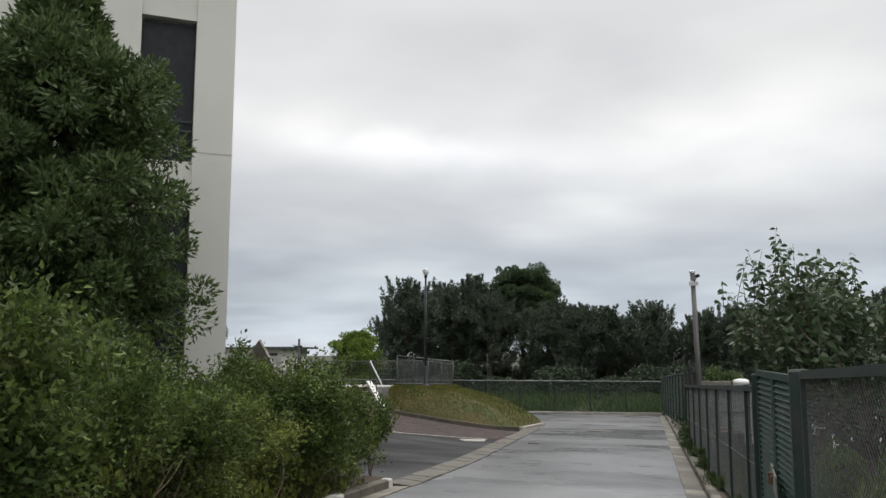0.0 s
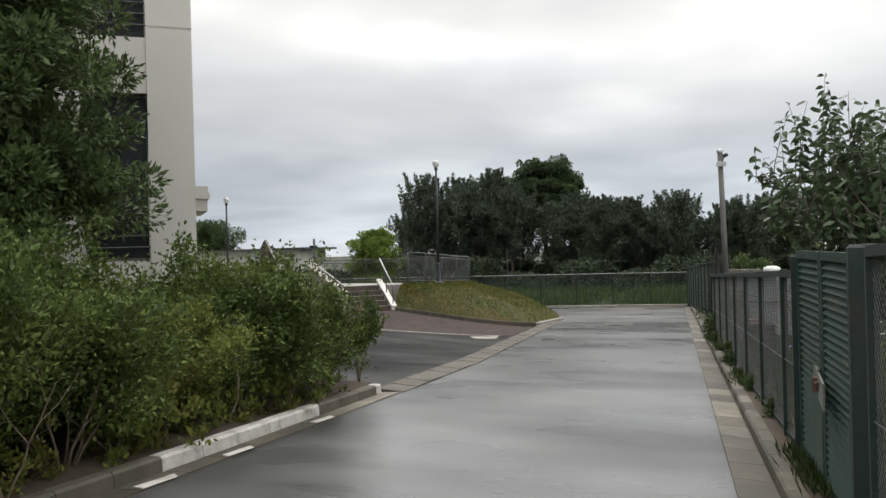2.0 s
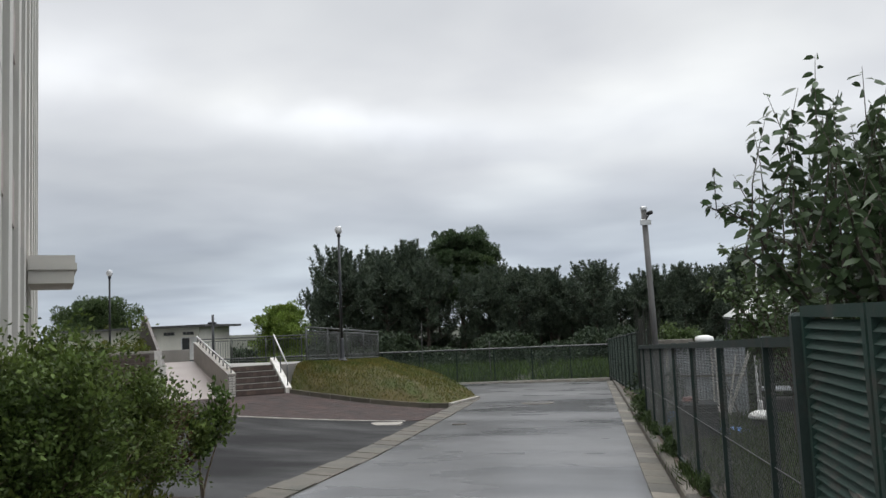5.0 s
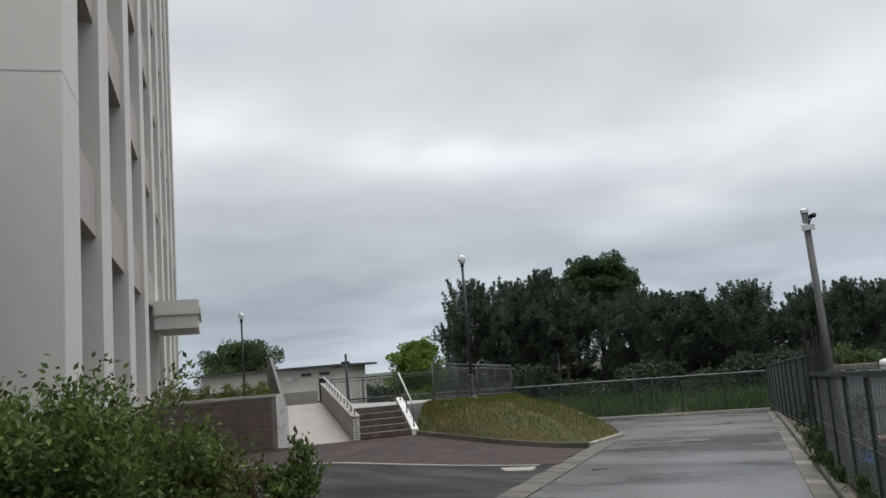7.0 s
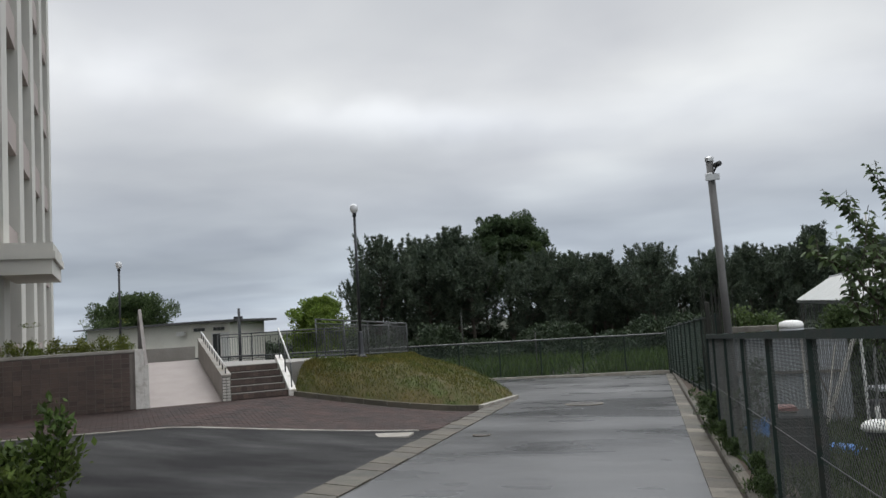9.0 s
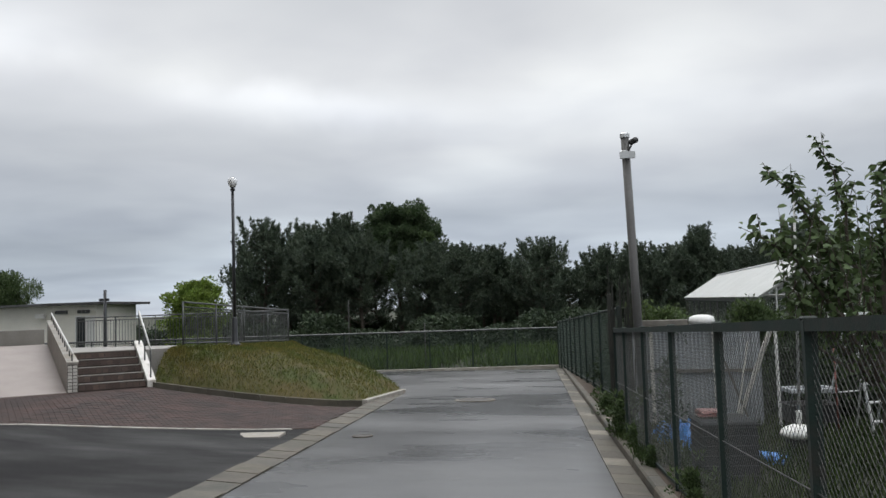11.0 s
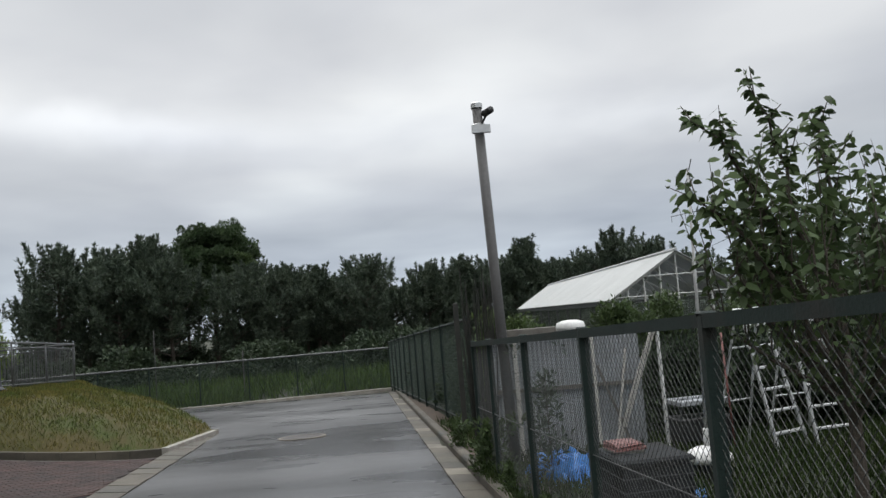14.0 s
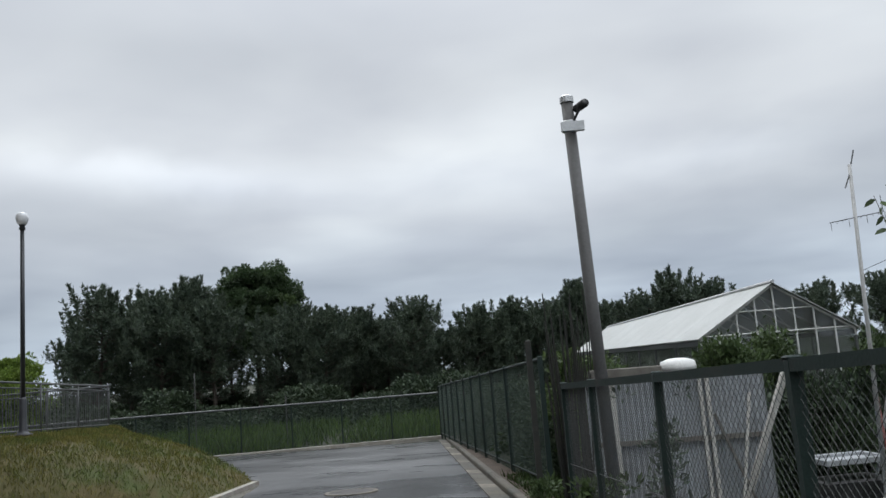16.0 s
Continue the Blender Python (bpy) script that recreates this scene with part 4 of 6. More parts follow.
# ---- shed ----
shed = thing("shed", "low cream flat-roofed shed with a dark roof edge", "shed")
SZ = -0.7
plan = [(-33.0, 51.6), (-30.5, 52.13), (-31.8, 58.2), (-44.0, 61.0), (-44.0, 54.6)]
part("wall", Shape().prism(plan, SZ - 1.6, 1.85), SHED_WALL, shed)
eaves = [(-33.2, 51.0), (-29.8, 51.7), (-31.2, 58.9), (-44.6, 61.8), (-44.6, 53.9)]
part("roof", Shape().prism(eaves, 1.855, lambda x, y: 1.93 + 0.012 * max(0.0, min(x + 38.0, 6.0))), SHED_ROOF, shed)
END = Matrix(((0.9783, -0.2074, 0, -33.0), (0.2074, 0.9783, 0, 51.6), (0, 0, 1, 0), (0, 0, 0, 1)))
for a, m_ in ((1.42, DARK_GLASS), (1.94, RAIL_WHITE)):
    part("door", Shape().box(a, a + 0.48, -0.04, -0.004, SZ, 1.15, END), m_, shed)
part("door_frame", Shape().box(1.34, 1.41, -0.05, -0.004, SZ, 1.22, END).box(2.43, 2.49, -0.05, -0.004, SZ, 1.22, END).box(1.41, 2.43, -0.05, -0.004, 1.155, 1.22, END), RAIL_WHITE, shed)
for a in (0.2, 0.45, 0.70, 1.5, 1.75, 2.0):
    part("vent", Shape().bev(a, a + 0.2, -0.10, -0.004, 1.36, 1.56, 0.02, END), RAIL, shed)
part("box", Shape().bev(-34.1, -33.5, 51.55, 51.80, 1.15, 1.4, 0.03), WHITE_PLASTIC, shed)
up = thing("utility_post", "dark post with a short cross arm beside the shed", "post", (-25.5, 45.6, -1.75))
part("pole", Shape().lathe([(0.09, 0.0), (0.07, 4.2)], n=10), LAMP_BLACK, up, smooth=True)
part("cross_arm", Shape().box(-0.3, 0.2, -0.05, 0.05, 3.65, 3.78), LAMP_BLACK, up)


# ---- near fence: posts at two metres, chain link between ----
FH = 1.60


def link_panel(shape, p, q, h0, h1, z0, z1, pitch=0.058, r=0.0017):
    """Diagonal wires of a chain-link panel from p to q (plan), h0 to h1 above ground z0 (at p) and z1 (at q)."""
    L, H = math.hypot(q[0] - p[0], q[1] - p[1]), h1 - h0
    at = lambda a, h: Vector((p[0] + (q[0] - p[0]) * a / L, p[1] + (q[1] - p[1]) * a / L, z0 + (z1 - z0) * a / L + h0 + h))
    k = int((L + H) / pitch) + 1
    for i in range(k):
        c = i * pitch
        a0, b0 = (c, 0.0) if c <= L else (L, c - L)
        a1, b1 = (c - H, H) if c >= H else (0.0, c)
        if abs(a0 - a1) < 0.01:
            continue
        shape.tube(at(a0, b0), at(a1, b1), r, n=3, cap=False)
        shape.tube(at(L - a0, b0), at(L - a1, b1), r, n=3, cap=False)
    return shape


fence = thing("chain_link_fence", "dark green chain-link fence with square posts", "fence")
posts = [-15.5, -13.5, -11.5, -9.5, -7.5, -5.5, -3.5, -1.5, 0.4, 2.4, 4.4, 6.72]
NEAR = 0.11
posts2 = [9.35, 10.2, 12.15, 14.1, 16.05, 18.02, 19.98, 21.9, 23.15]
for y in posts + posts2:
    x, z = x_fence(y), zroad(y)
    top = FH + (NEAR if y < 9 else 0.0)
    s = Shape()
    s.bev(x - 0.031, x + 0.031, y - 0.031, y + 0.031, z - 0.05, z + top + 0.06, 0.012)
    part("post", s, FENCE_GREEN, fence)
    s = Shape()
    s.bev(x - 0.036, x + 0.036, y - 0.036, y + 0.036, z + top + 0.061, z + top + 0.072, 0.008)
    part("cap", s, FENCE_GREEN, fence)
for a, b in list(zip(posts, posts[1:])) + list(zip(posts2, posts2[1:])):
    p, q, z0, z1 = (x_fence(a), a), (x_fence(b), b), zroad(a), zroad(b)
    top = FH + (NEAR if a < 9 else 0.0)
    for h0, h1, t_ in ((top, top + 0.06, 0.03), (0.12, 0.15, 0.015)):
        s = Shape()
        s.add([(p[0] - t_, a + 0.036, z0 + h0), (p[0] + t_, a + 0.036, z0 + h0), (q[0] + t_, b - 0.036, z1 + h0), (q[0] - t_, b - 0.036, z1 + h0), (p[0] - t_, a + 0.036, z0 + h1), (p[0] + t_, a + 0.036, z0 + h1), (q[0] + t_, b - 0.036, z1 + h1), (q[0] - t_, b - 0.036, z1 + h1)],
              [(3, 2, 1, 0), (4, 5, 6, 7), (0, 1, 5, 4), (1, 2, 6, 5), (2, 3, 7, 6), (3, 0, 4, 7)])
        part("rail", s, FENCE_GREEN, fence)
    part("wire_mesh", link_panel(Shape(), p, q, 0.06, top, z0, z1), WIRE, fence)
    part("tension_wire", Shape().tube((p[0] - 0.012, a, z0 + 0.82), (q[0] - 0.012, b, z1 + 0.82), 0.004, n=5), WIRE, fence)

# gate: two leaves of green louvred sheet
gate = thing("metal_gate", "closed green metal double gate of louvred sheet with a rusty bolt", "gate")
GY0, GY1 = 6.98, 9.30
for y in (7.02, 9.27):
    x, z = x_fence(y), zroad(y)
    part("gate_post", Shape().bev(x - 0.06, x + 0.06, y - 0.06, y + 0.06, z - 0.05, z + FH + NEAR + 0.08, 0.02), FENCE_GREEN, gate)
for a, b in ((7.10, 8.13), (8.16, 9.19)):
    leaf = Shape()
    zb = zroad(8.1)
    ang = math.atan2(x_fence(b) - x_fence(a), b - a)
    m = Matrix.Translation((x_fence(a), a, zb)) @ Matrix.Rotation(-ang, 4, "Z")
    L = (b - a) / math.cos(ang)
    for y0, y1, h0, h1 in ((0, L, 0.12, 0.17), (0, L, FH + 0.12, FH + 0.18), (0, 0.05, 0.17, FH + 0.12), (L - 0.05, L, 0.17, FH + 0.12)):
        leaf.box(-0.025, 0.025, y0, y1, h0, h1, m)
    lf = part("gate_leaf", leaf, GATE_GREEN, gate)
    for i in range(29):
        h = 0.19 + i * 0.0525
        s = Shape()
        s.add([m @ Vector(p) for p in ((-0.022, 0.05, h), (0.018, 0.05, h + 0.047), (0.018, L - 0.05, h + 0.047), (-0.022, L - 0.05, h), (-0.018, 0.05, h - 0.003), (0.022, 0.05, h + 0.044), (0.022, L - 0.05, h + 0.044), (-0.018, L - 0.05, h - 0.003))],
              [(0, 1, 2, 3), (7, 6, 5, 4), (0, 3, 7, 4), (1, 5, 6, 2)])
        part("slat", s, GATE_GREEN, lf)
bx = x_fence(8.14)
s = Shape()
s.box(bx - 0.055, bx - 0.042, 7.62, 8.13, zroad(8.1) + 0.74, zroad(8.1) + 0.92)
s.box(bx - 0.055, bx - 0.042, 8.16, 8.66, zroad(8.1) + 0.77, zroad(8.1) + 0.93)
part("lock_plate", s, PRIMER, gate, "worn grey-green lock plate")
s = Shape()
s.tube((bx - 0.065, 7.98, zroad(8.1) + 0.86), (bx - 0.065, 8.30, zroad(8.1) + 0.85), 0.014)
s.box(bx - 0.095, bx - 0.05, 8.06, 8.13, zroad(8.1) + 0.79, zroad(8.1) + 0.89)
part("bolt", s, RUST, gate)

# second, taller fence beyond
fence2 = thing("mesh_fence", "tall dark green mesh fence beside the lane", "fence")
F2 = [(-1.10 - 0.127 * (y - 27.4), y) for y in (27.4, 31.0, 33.0, 35.0, 37.0, 39.0, 41.0, 43.0, 45.0, 47.0, 48.9)]
for (x, y) in F2:
    z = zroad(y)
    part("post", Shape().bev(x - 0.04, x + 0.04, y - 0.04, y + 0.04, z - 0.05, z + 2.15, 0.012), FENCE_GREEN, fence2)
for p, q in zip(F2, F2[1:]):
    z0, z1 = zroad(p[1]), zroad(q[1])
    part("rail", Shape().tube((*p, z0 + 2.1), (*q, z1 + 2.1), 0.025), FENCE_GREEN, fence2)
    part("rail", Shape().tube((*p, z0 + 0.2), (*q, z1 + 0.2), 0.018), FENCE_GREEN, fence2)
    part("wire_mesh", link_panel(Shape(), p, q, 0.1, 2.1, z0, z1, 0.11, 0.0035), NET, fence2)

# far fence across the end
fence3 = thing("net_fence", "long green net fence with a pale top rail", "fence")
F3 = [(-3.85 - 2.0 * i, 49.0 - 0.36 * i) for i in range(17)]
for x, y in F3:
    z = -1.97
    part("post", Shape().tube((x, y, z - 0.1), (x, y, z + 1.93), 0.03), FENCE_GREEN, fence3)
for p, q in zip(F3, F3[1:]):
    part("top_rail", Shape().tube((*p, -0.06), (*q, -0.06), 0.042), RAIL, fence3)
    part("net", link_panel(Shape(), p, q, 0.1, 1.9, -1.97, -1.97, 0.10, 0.006), NET, fence3)
s = Shape()
for i in range(15):
    (ax, ay), (bx_, by_) = F3[i], F3[i + 1]
    s.add([(ax, ay - 0.35, -2.1), (bx_, by_ - 0.35, -2.1), (bx_, by_ - 0.1, -2.1), (ax, ay - 0.1, -2.1), (ax, ay - 0.35, -1.8), (bx_, by_ - 0.35, -1.8), (bx_, by_ - 0.1, -1.8), (ax, ay - 0.1, -1.8)],
          [(3, 2, 1, 0), (4, 5, 6, 7), (0, 1, 5, 4), (1, 2, 6, 5), (2, 3, 7, 6), (3, 0, 4, 7)])
structure("kerb", s, CONCRETE_PALE, "pale kerb below the far net fence", "kerb")

for x, y, h in ((-14.6, 50.2, 3.6), (-10.5, 49.8, 2.35), (-3.3, 49.6, 2.5)):
    tp_ = thing("thin_pole", "thin grey weathered pole behind the net fence", "pole", (x, y, -2.05), group="thin poles")
    part("shaft", Shape().lathe([(0.026, -0.1), (0.022, h - 0.02), (0.01, h)], n=8), POLE_GREY, tp_, smooth=True)

# ---- camera pole ----
cp = thing("camera_pole", "leaning grey steel pole with a small security camera", "pole", (-0.80, 22.75, zroad(22.75) + 0.02))
part("pole", Shape().tube((0, 0, 0), (-0.105, 0, 4.62), 0.068, 0.062, 14), POLE_GREY, cp, smooth=True)
part("clamp", Shape().lathe([(0.085, 4.28), (0.095, 4.29), (0.095, 4.38), (0.085, 4.39)], (-0.10, 0, 0), 14).box(-0.19, 0.04, -0.12, -0.06, 4.26, 4.36), ALUMINIUM, cp)
camb = part("bracket", Shape().tube((-0.07, -0.07, 4.36), (0.0, -0.12, 4.48), 0.014), BLACK_PLASTIC, cp)
part("camera_housing", Shape().tube((-0.01, -0.02, 4.52), (0.05, -0.24, 4.51), 0.045, 0.045, 14), BLACK_PLASTIC, cp, "black bullet camera", smooth=True)
part("cap", Shape().lathe([(0.075, 4.60), (0.075, 4.66), (0.05, 4.68)], (-0.105, 0, 0), 14), ALUMINIUM, cp)

# ---- greenhouse ----
GX, GY, GZ = 3.6, 30.0, zroad(30)
gh = thing("greenhouse", "pitched greenhouse with milky roof sheets and glazed gable", "greenhouse")
GW, GLN = 1.45, 20.0
rz, ez = 2.13, 1.2
for sx in (-1, 1):
    x0, x1 = GX, GX + sx * (GW + 0.06)
    zE = ez - 0.03
    for i in range(10):
        y0, y1 = GY - 0.1 + (GLN + 0.2) * i / 10, GY - 0.1 + (GLN + 0.2) * (i + 0.996) / 10
        s = Shape()
        vs = [(x0, y0, rz), (x1, y0, zE), (x1, y1, zE), (x0, y1, rz)]
        s.add(vs + [(x, y, z - 0.015) for x, y, z in vs], [(0, 1, 2, 3), (7, 6, 5, 4), (0, 4, 5, 1), (1, 5, 6, 2), (2, 6, 7, 3), (3, 7, 4, 0)])
        part("roof_sheet", s, POLYCARB, gh)
    for i in range(11):
        y = GY + GLN * i / 10
        part("rafter", Shape().tube((x0, y, rz - 0.05), (GX + sx * GW, y, ez - 0.05), 0.025, n=5), RAIL_WHITE, gh)
    part("eave_beam", Shape().box(GX + sx * GW - 0.03, GX + sx * GW + 0.03, GY, GY + GLN, ez - 0.16, ez - 0.06), RAIL, gh)
    for i in range(10):
        y0, y1 = GY + GLN * i / 10 + 0.03, GY + GLN * (i + 1) / 10 - 0.03
        part("side_pane", Shape().box(GX + sx * GW - 0.006, GX + sx * GW + 0.006, y0, y1, GZ + 0.3, ez - 0.17), GLASS, gh)
        part("side_post", Shape().box(GX + sx * GW - 0.025, GX + sx * GW + 0.025, y0 - 0.05, y0 - 0.005, GZ, ez - 0.17), RAIL, gh)
    part("plinth", Shape().box(GX + sx * GW - 0.06, GX + sx * GW + 0.06, GY, GY + GLN, GZ - 0.3, GZ + 0.295), CONCRETE, gh)
part("ridge", Shape().tube((GX, GY - 0.12, rz + 0.02), (GX, GY + GLN, rz + 0.02), 0.035), ALUMINIUM, gh)
for i in range(9):
    x = GX - GW + GW * 2 * i / 8
    top = rz - (rz - ez) * abs(x - GX) / GW
    part("mullion", Shape().tube((x, GY, GZ), (x, GY, top - 0.05), 0.018, n=5), RAIL_WHITE, gh)
for h in (1.2, 1.62, 0.5):
    wd = GW if h <= ez else GW * (rz - h) / (rz - ez)
    part("transom", Shape().tube((GX - wd, GY, h), (GX + wd, GY, h), 0.016, n=5), RAIL_WHITE, gh)
part("gable_pane", Shape().box(GX - GW + 0.03, GX + GW - 0.03, GY + 0.04, GY + 0.05, GZ, ez), GLASS, gh)
part("gable_pane", Shape().add([(GX - GW + 0.03, GY + 0.045, ez + 0.003), (GX + GW - 0.03, GY + 0.045, ez + 0.003), (GX, GY + 0.045, rz - 0.06)], [(0, 1, 2)]), GLASS, gh)
for y in (GY + 1.6, GY + 3.6, GY + 6.0):
    part("truss", Shape().tube((GX - GW, y, 1.15), (GX + GW, y, 1.15), 0.022, n=5).tube((GX - 0.7, y, 1.15), (GX, y, rz - 0.06), 0.018, n=5).tube((GX + 0.7, y, 1.15), (GX, y, rz - 0.06), 0.018, n=5), RAIL_WHITE, gh)

# ---- things behind the fence ----
def ground_at(x, y):
    return zroad(y) + 0.05


sh = thing("wall_sheet", "grey weathered corrugated sheet wall with pale battens", "panel")
HY = 23.5
for i in range(4):
    x0 = -0.92 + i * 0.49
    z = ground_at(0, HY)
    s = Shape()
    vs, fs = [], []
    for j in range(17):
        x = x0 + 0.49 * j / 16
        y = HY + 0.012 * (1 if j % 2 else -1)
        t_ = z + 1.60 + 0.015 * (i % 2)
        vs += [(x, y, z - 0.05), (x, y, t_), (x, y + 0.006, t_), (x, y + 0.006, z - 0.05)]
    for j in range(16):
        a, b = j * 4, j * 4 + 4
        fs += [(a, b, b + 1, a + 1), (a + 3, a + 2, b + 2, b + 3), (a + 1, b + 1, b + 2, a + 2)]
    s.add(vs, fs)
    part("sheet", s, GREY_SHEET, sh)
for x, w_ in ((-0.63, 0.055), (0.33, 0.035), (0.41, 0.04)):
    part("batten", Shape().box(x - w_ / 2, x + w_ / 2, HY - 0.06, HY - 0.02, ground_at(0, HY), ground_at(0, HY) + 1.63), PALE_WOOD, sh)
part("lower_rail", Shape().box(-0.9, 1.0, HY - 0.055, HY - 0.02, 0.02, 0.07), OLD_WOOD, sh)
br = thing("timber_brace", "pale timber brace leaning against a thin post", "timber")
gz = ground_at(0, 22.4)
part("beam", Shape().tube((0.58, 23.42, gz - 0.05), (1.15, 23.08, 0.74), 0.045, n=4), PALE_WOOD, br)
part("post", Shape().tube((1.20, 23.05, gz - 0.08), (1.19, 23.05, 0.76), 0.026, n=8), RAIL_WHITE, br)
br2 = thing("timber_brace", "thin dark timber stays crossing before the sheet wall", "timber")
part("beam", Shape().tube((0.82, 23.3, gz), (0.44, 23.4, 0.30), 0.022, n=4), OLD_WOOD, br2)
part("beam", Shape().tube((0.58, 23.3, gz), (0.84, 23.4, 0.50), 0.020, n=4), PALE_WOOD, br2)
rp = thing("pole", "faded red pole leaning beside the stepladder", "pole")
part("shaft", Shape().tube((1.92, 22.7, ground_at(0, 22.7)), (1.98, 22.95, 0.62), 0.014, n=8), RED_PAINT, rp, smooth=True)
bt = thing("water_tank", "white plastic tank with a rounded lid", "tank")
part("body", Shape().lathe([(0.20, 0.0), (0.21, 0.1), (0.21, 1.66), (0.20, 1.69)], (0.21, 23.85, zroad(23.8) + 0.02), 18), GREY_SHEET, bt, smooth=True)
part("lid", Shape().lathe([(0.205, 1.691), (0.21, 1.74), (0.19, 1.80), (0.10, 1.83), (0.02, 1.835)], (0.21, 23.85, zroad(23.8) + 0.02), 18), WHITE_PLASTIC, bt, smooth=True)
bm1 = thing("beam", "dark weathered beam on short posts behind the fence", "timber")
part("plank", Shape().bev(-0.85, -0.03, 23.6, 23.72, 0.76, 0.86, 0.01), OLD_WOOD, bm1)
for x in (-0.75, -0.1):
    part("post", Shape().box(x - 0.04, x + 0.04, 23.62, 23.70, zroad(23.6) - 0.05, 0.759), OLD_WOOD, bm1)
st = thing("cane_bundle", "dark bundle of upright canes beside the pole", "canes", (-1.0, 23.75, zroad(23.7)))
rng = np.random.default_rng(3)
for i in range(46):
    a, r = rng.uniform(0, 6.28), 0.22 * math.sqrt(rng.uniform(0, 1))
    x, y, h = r * math.cos(a), r * math.sin(a), rng.uniform(1.7, 2.75)
    part("cane", Shape().tube((x, y, -0.05), (x * 1.5 + rng.normal(0, 0.05), y * 1.5 + rng.normal(0, 0.05), h), 0.014, 0.006, n=5), DARK_CANE, st)
stp = thing("post", "short pale timber post at the bend of the fence", "post", (-1.28, 27.2, zroad(27.2)))
part("shaft", Shape().bev(-0.045, 0.045, -0.045, 0.045, -0.1, 2.4, 0.02), DARK_CANE, stp)


def plastic_tub(at, rz_):
    """An open-topped rectangular tub with ribs and a flat cover."""
    t = thing("storage_tub", "dark grey ribbed plastic tub standing behind the fence", "tub", at, rz_)
    part("body", Shape().bev(-0.27, 0.27, -0.33, 0.33, 0, 0.60, 0.02), DARK_SHEET, t)
    for h in (0.08, 0.18, 0.28, 0.38, 0.48):
        part("rib", Shape().bev(-0.28, 0.28, -0.34, 0.34, h, h + 0.03, 0.008), DARK_SHEET, t)
    part("cover", Shape().bev(-0.29, 0.29, -0.35, 0.35, 0.601, 0.64, 0.02), DARK_SHEET, t, "flat dark cover with a lip")
    return t


TUB_Z = ground_at(0, 18.7) - 0.02
plastic_tub((-0.12, 18.95, TUB_Z), 6)
sk = thing("folded_sack", "folded red and white woven sack on the tub", "sack", (-0.24, 19.02, TUB_Z + 0.64), 8)
rng = np.random.default_rng(6)
for i, (mt, w_) in enumerate(((WHITE_WORN, 0.12), (RED_PAINT, 0.125), (RED_PAINT, 0.115))):
    s = Shape().bev(-w_, w_, -0.14, 0.14, i * 0.026, i * 0.026 + 0.025, 0.008)
    s.v = [(x + rng.normal(0, 0.008), y + rng.normal(0, 0.012), z) for x, y, z in s.v]
    part("fold", s, mt, sk)
bb = thing("crumpled_tarp", "crumpled bright blue plastic sheet on the ground", "tarp", (-0.32, 21.85, ground_at(0, 21.85) - 0.01), 25)
rng = np.random.default_rng(5)
s = Shape()
vs = []
for i in range(15):
    for j in range(15):
        a, b = i / 14 * 2 - 1, j / 14 * 2 - 1
        vs.append((a * 0.32 + rng.normal(0, 0.02), b * 0.55 + rng.normal(0, 0.02), max(0.0, 0.27 * (1 - a ** 4) * (1 - b ** 4) + rng.normal(0, 0.035)) if abs(a) < 0.95 and abs(b) < 0.95 else 0.0))
s.add(vs, [(i * 15 + j, (i + 1) * 15 + j, (i + 1) * 15 + j + 1, i * 15 + j + 1) for i in range(14) for j in range(14)])
part("sheet", s, BLUE_PLASTIC, bb)
bs = thing("folded_tarp", "small folded bright blue plastic sheet on the grass", "tarp", (0.47, 20.2, ground_at(0, 20.2) - 0.005), -20)
for i, (w_, d_) in enumerate(((0.26, 0.20), (0.24, 0.17), (0.15, 0.16))):
    s = Shape().bev(-w_, w_, -d_, d_, 0.03 * i, 0.03 * i + 0.029, 0.01)
    s.v = [(x + rng.normal(0, 0.02), y + rng.normal(0, 0.02), z) for x, y, z in s.v]
    part("fold", s, BLUE_PLASTIC, bs)


def stepladder(at, rz_):
    t = thing("stepladder", "aluminium stepladder standing open on the grass", "ladder", at, rz_)
    for sx in (-1, 1):
        part("front_rail", Shape().tube((sx * 0.27, -0.45, 0), (sx * 0.18, -0.02, 1.72), 0.024, n=6), ALUMINIUM, t)
        part("rear_rail", Shape().tube((sx * 0.3, 0.5, 0), (sx * 0.19, 0.05, 1.70), 0.018, n=6), ALUMINIUM, t)
    for i in range(6):
        f = 0.14 + i * 0.15
        w_ = 0.27 - 0.09 * f
        y = -0.45 + 0.43 * f
        part("tread", Shape().bev(-w_, w_, y - 0.04, y + 0.04, 1.72 * f - 0.012, 1.72 * f + 0.012, 0.004), ALUMINIUM, t)
    for i in (1, 3):
        f = 0.14 + i * 0.2
        part("rear_bar", Shape().tube((-0.3 + 0.1 * f, 0.5 - 0.45 * f, 1.7 * f), (0.3 - 0.1 * f, 0.5 - 0.45 * f, 1.7 * f), 0.012, n=6), ALUMINIUM, t)
    part("cap", Shape().bev(-0.21, 0.21, -0.05, 0.08, 1.72, 1.75, 0.008), ALUMINIUM, t)


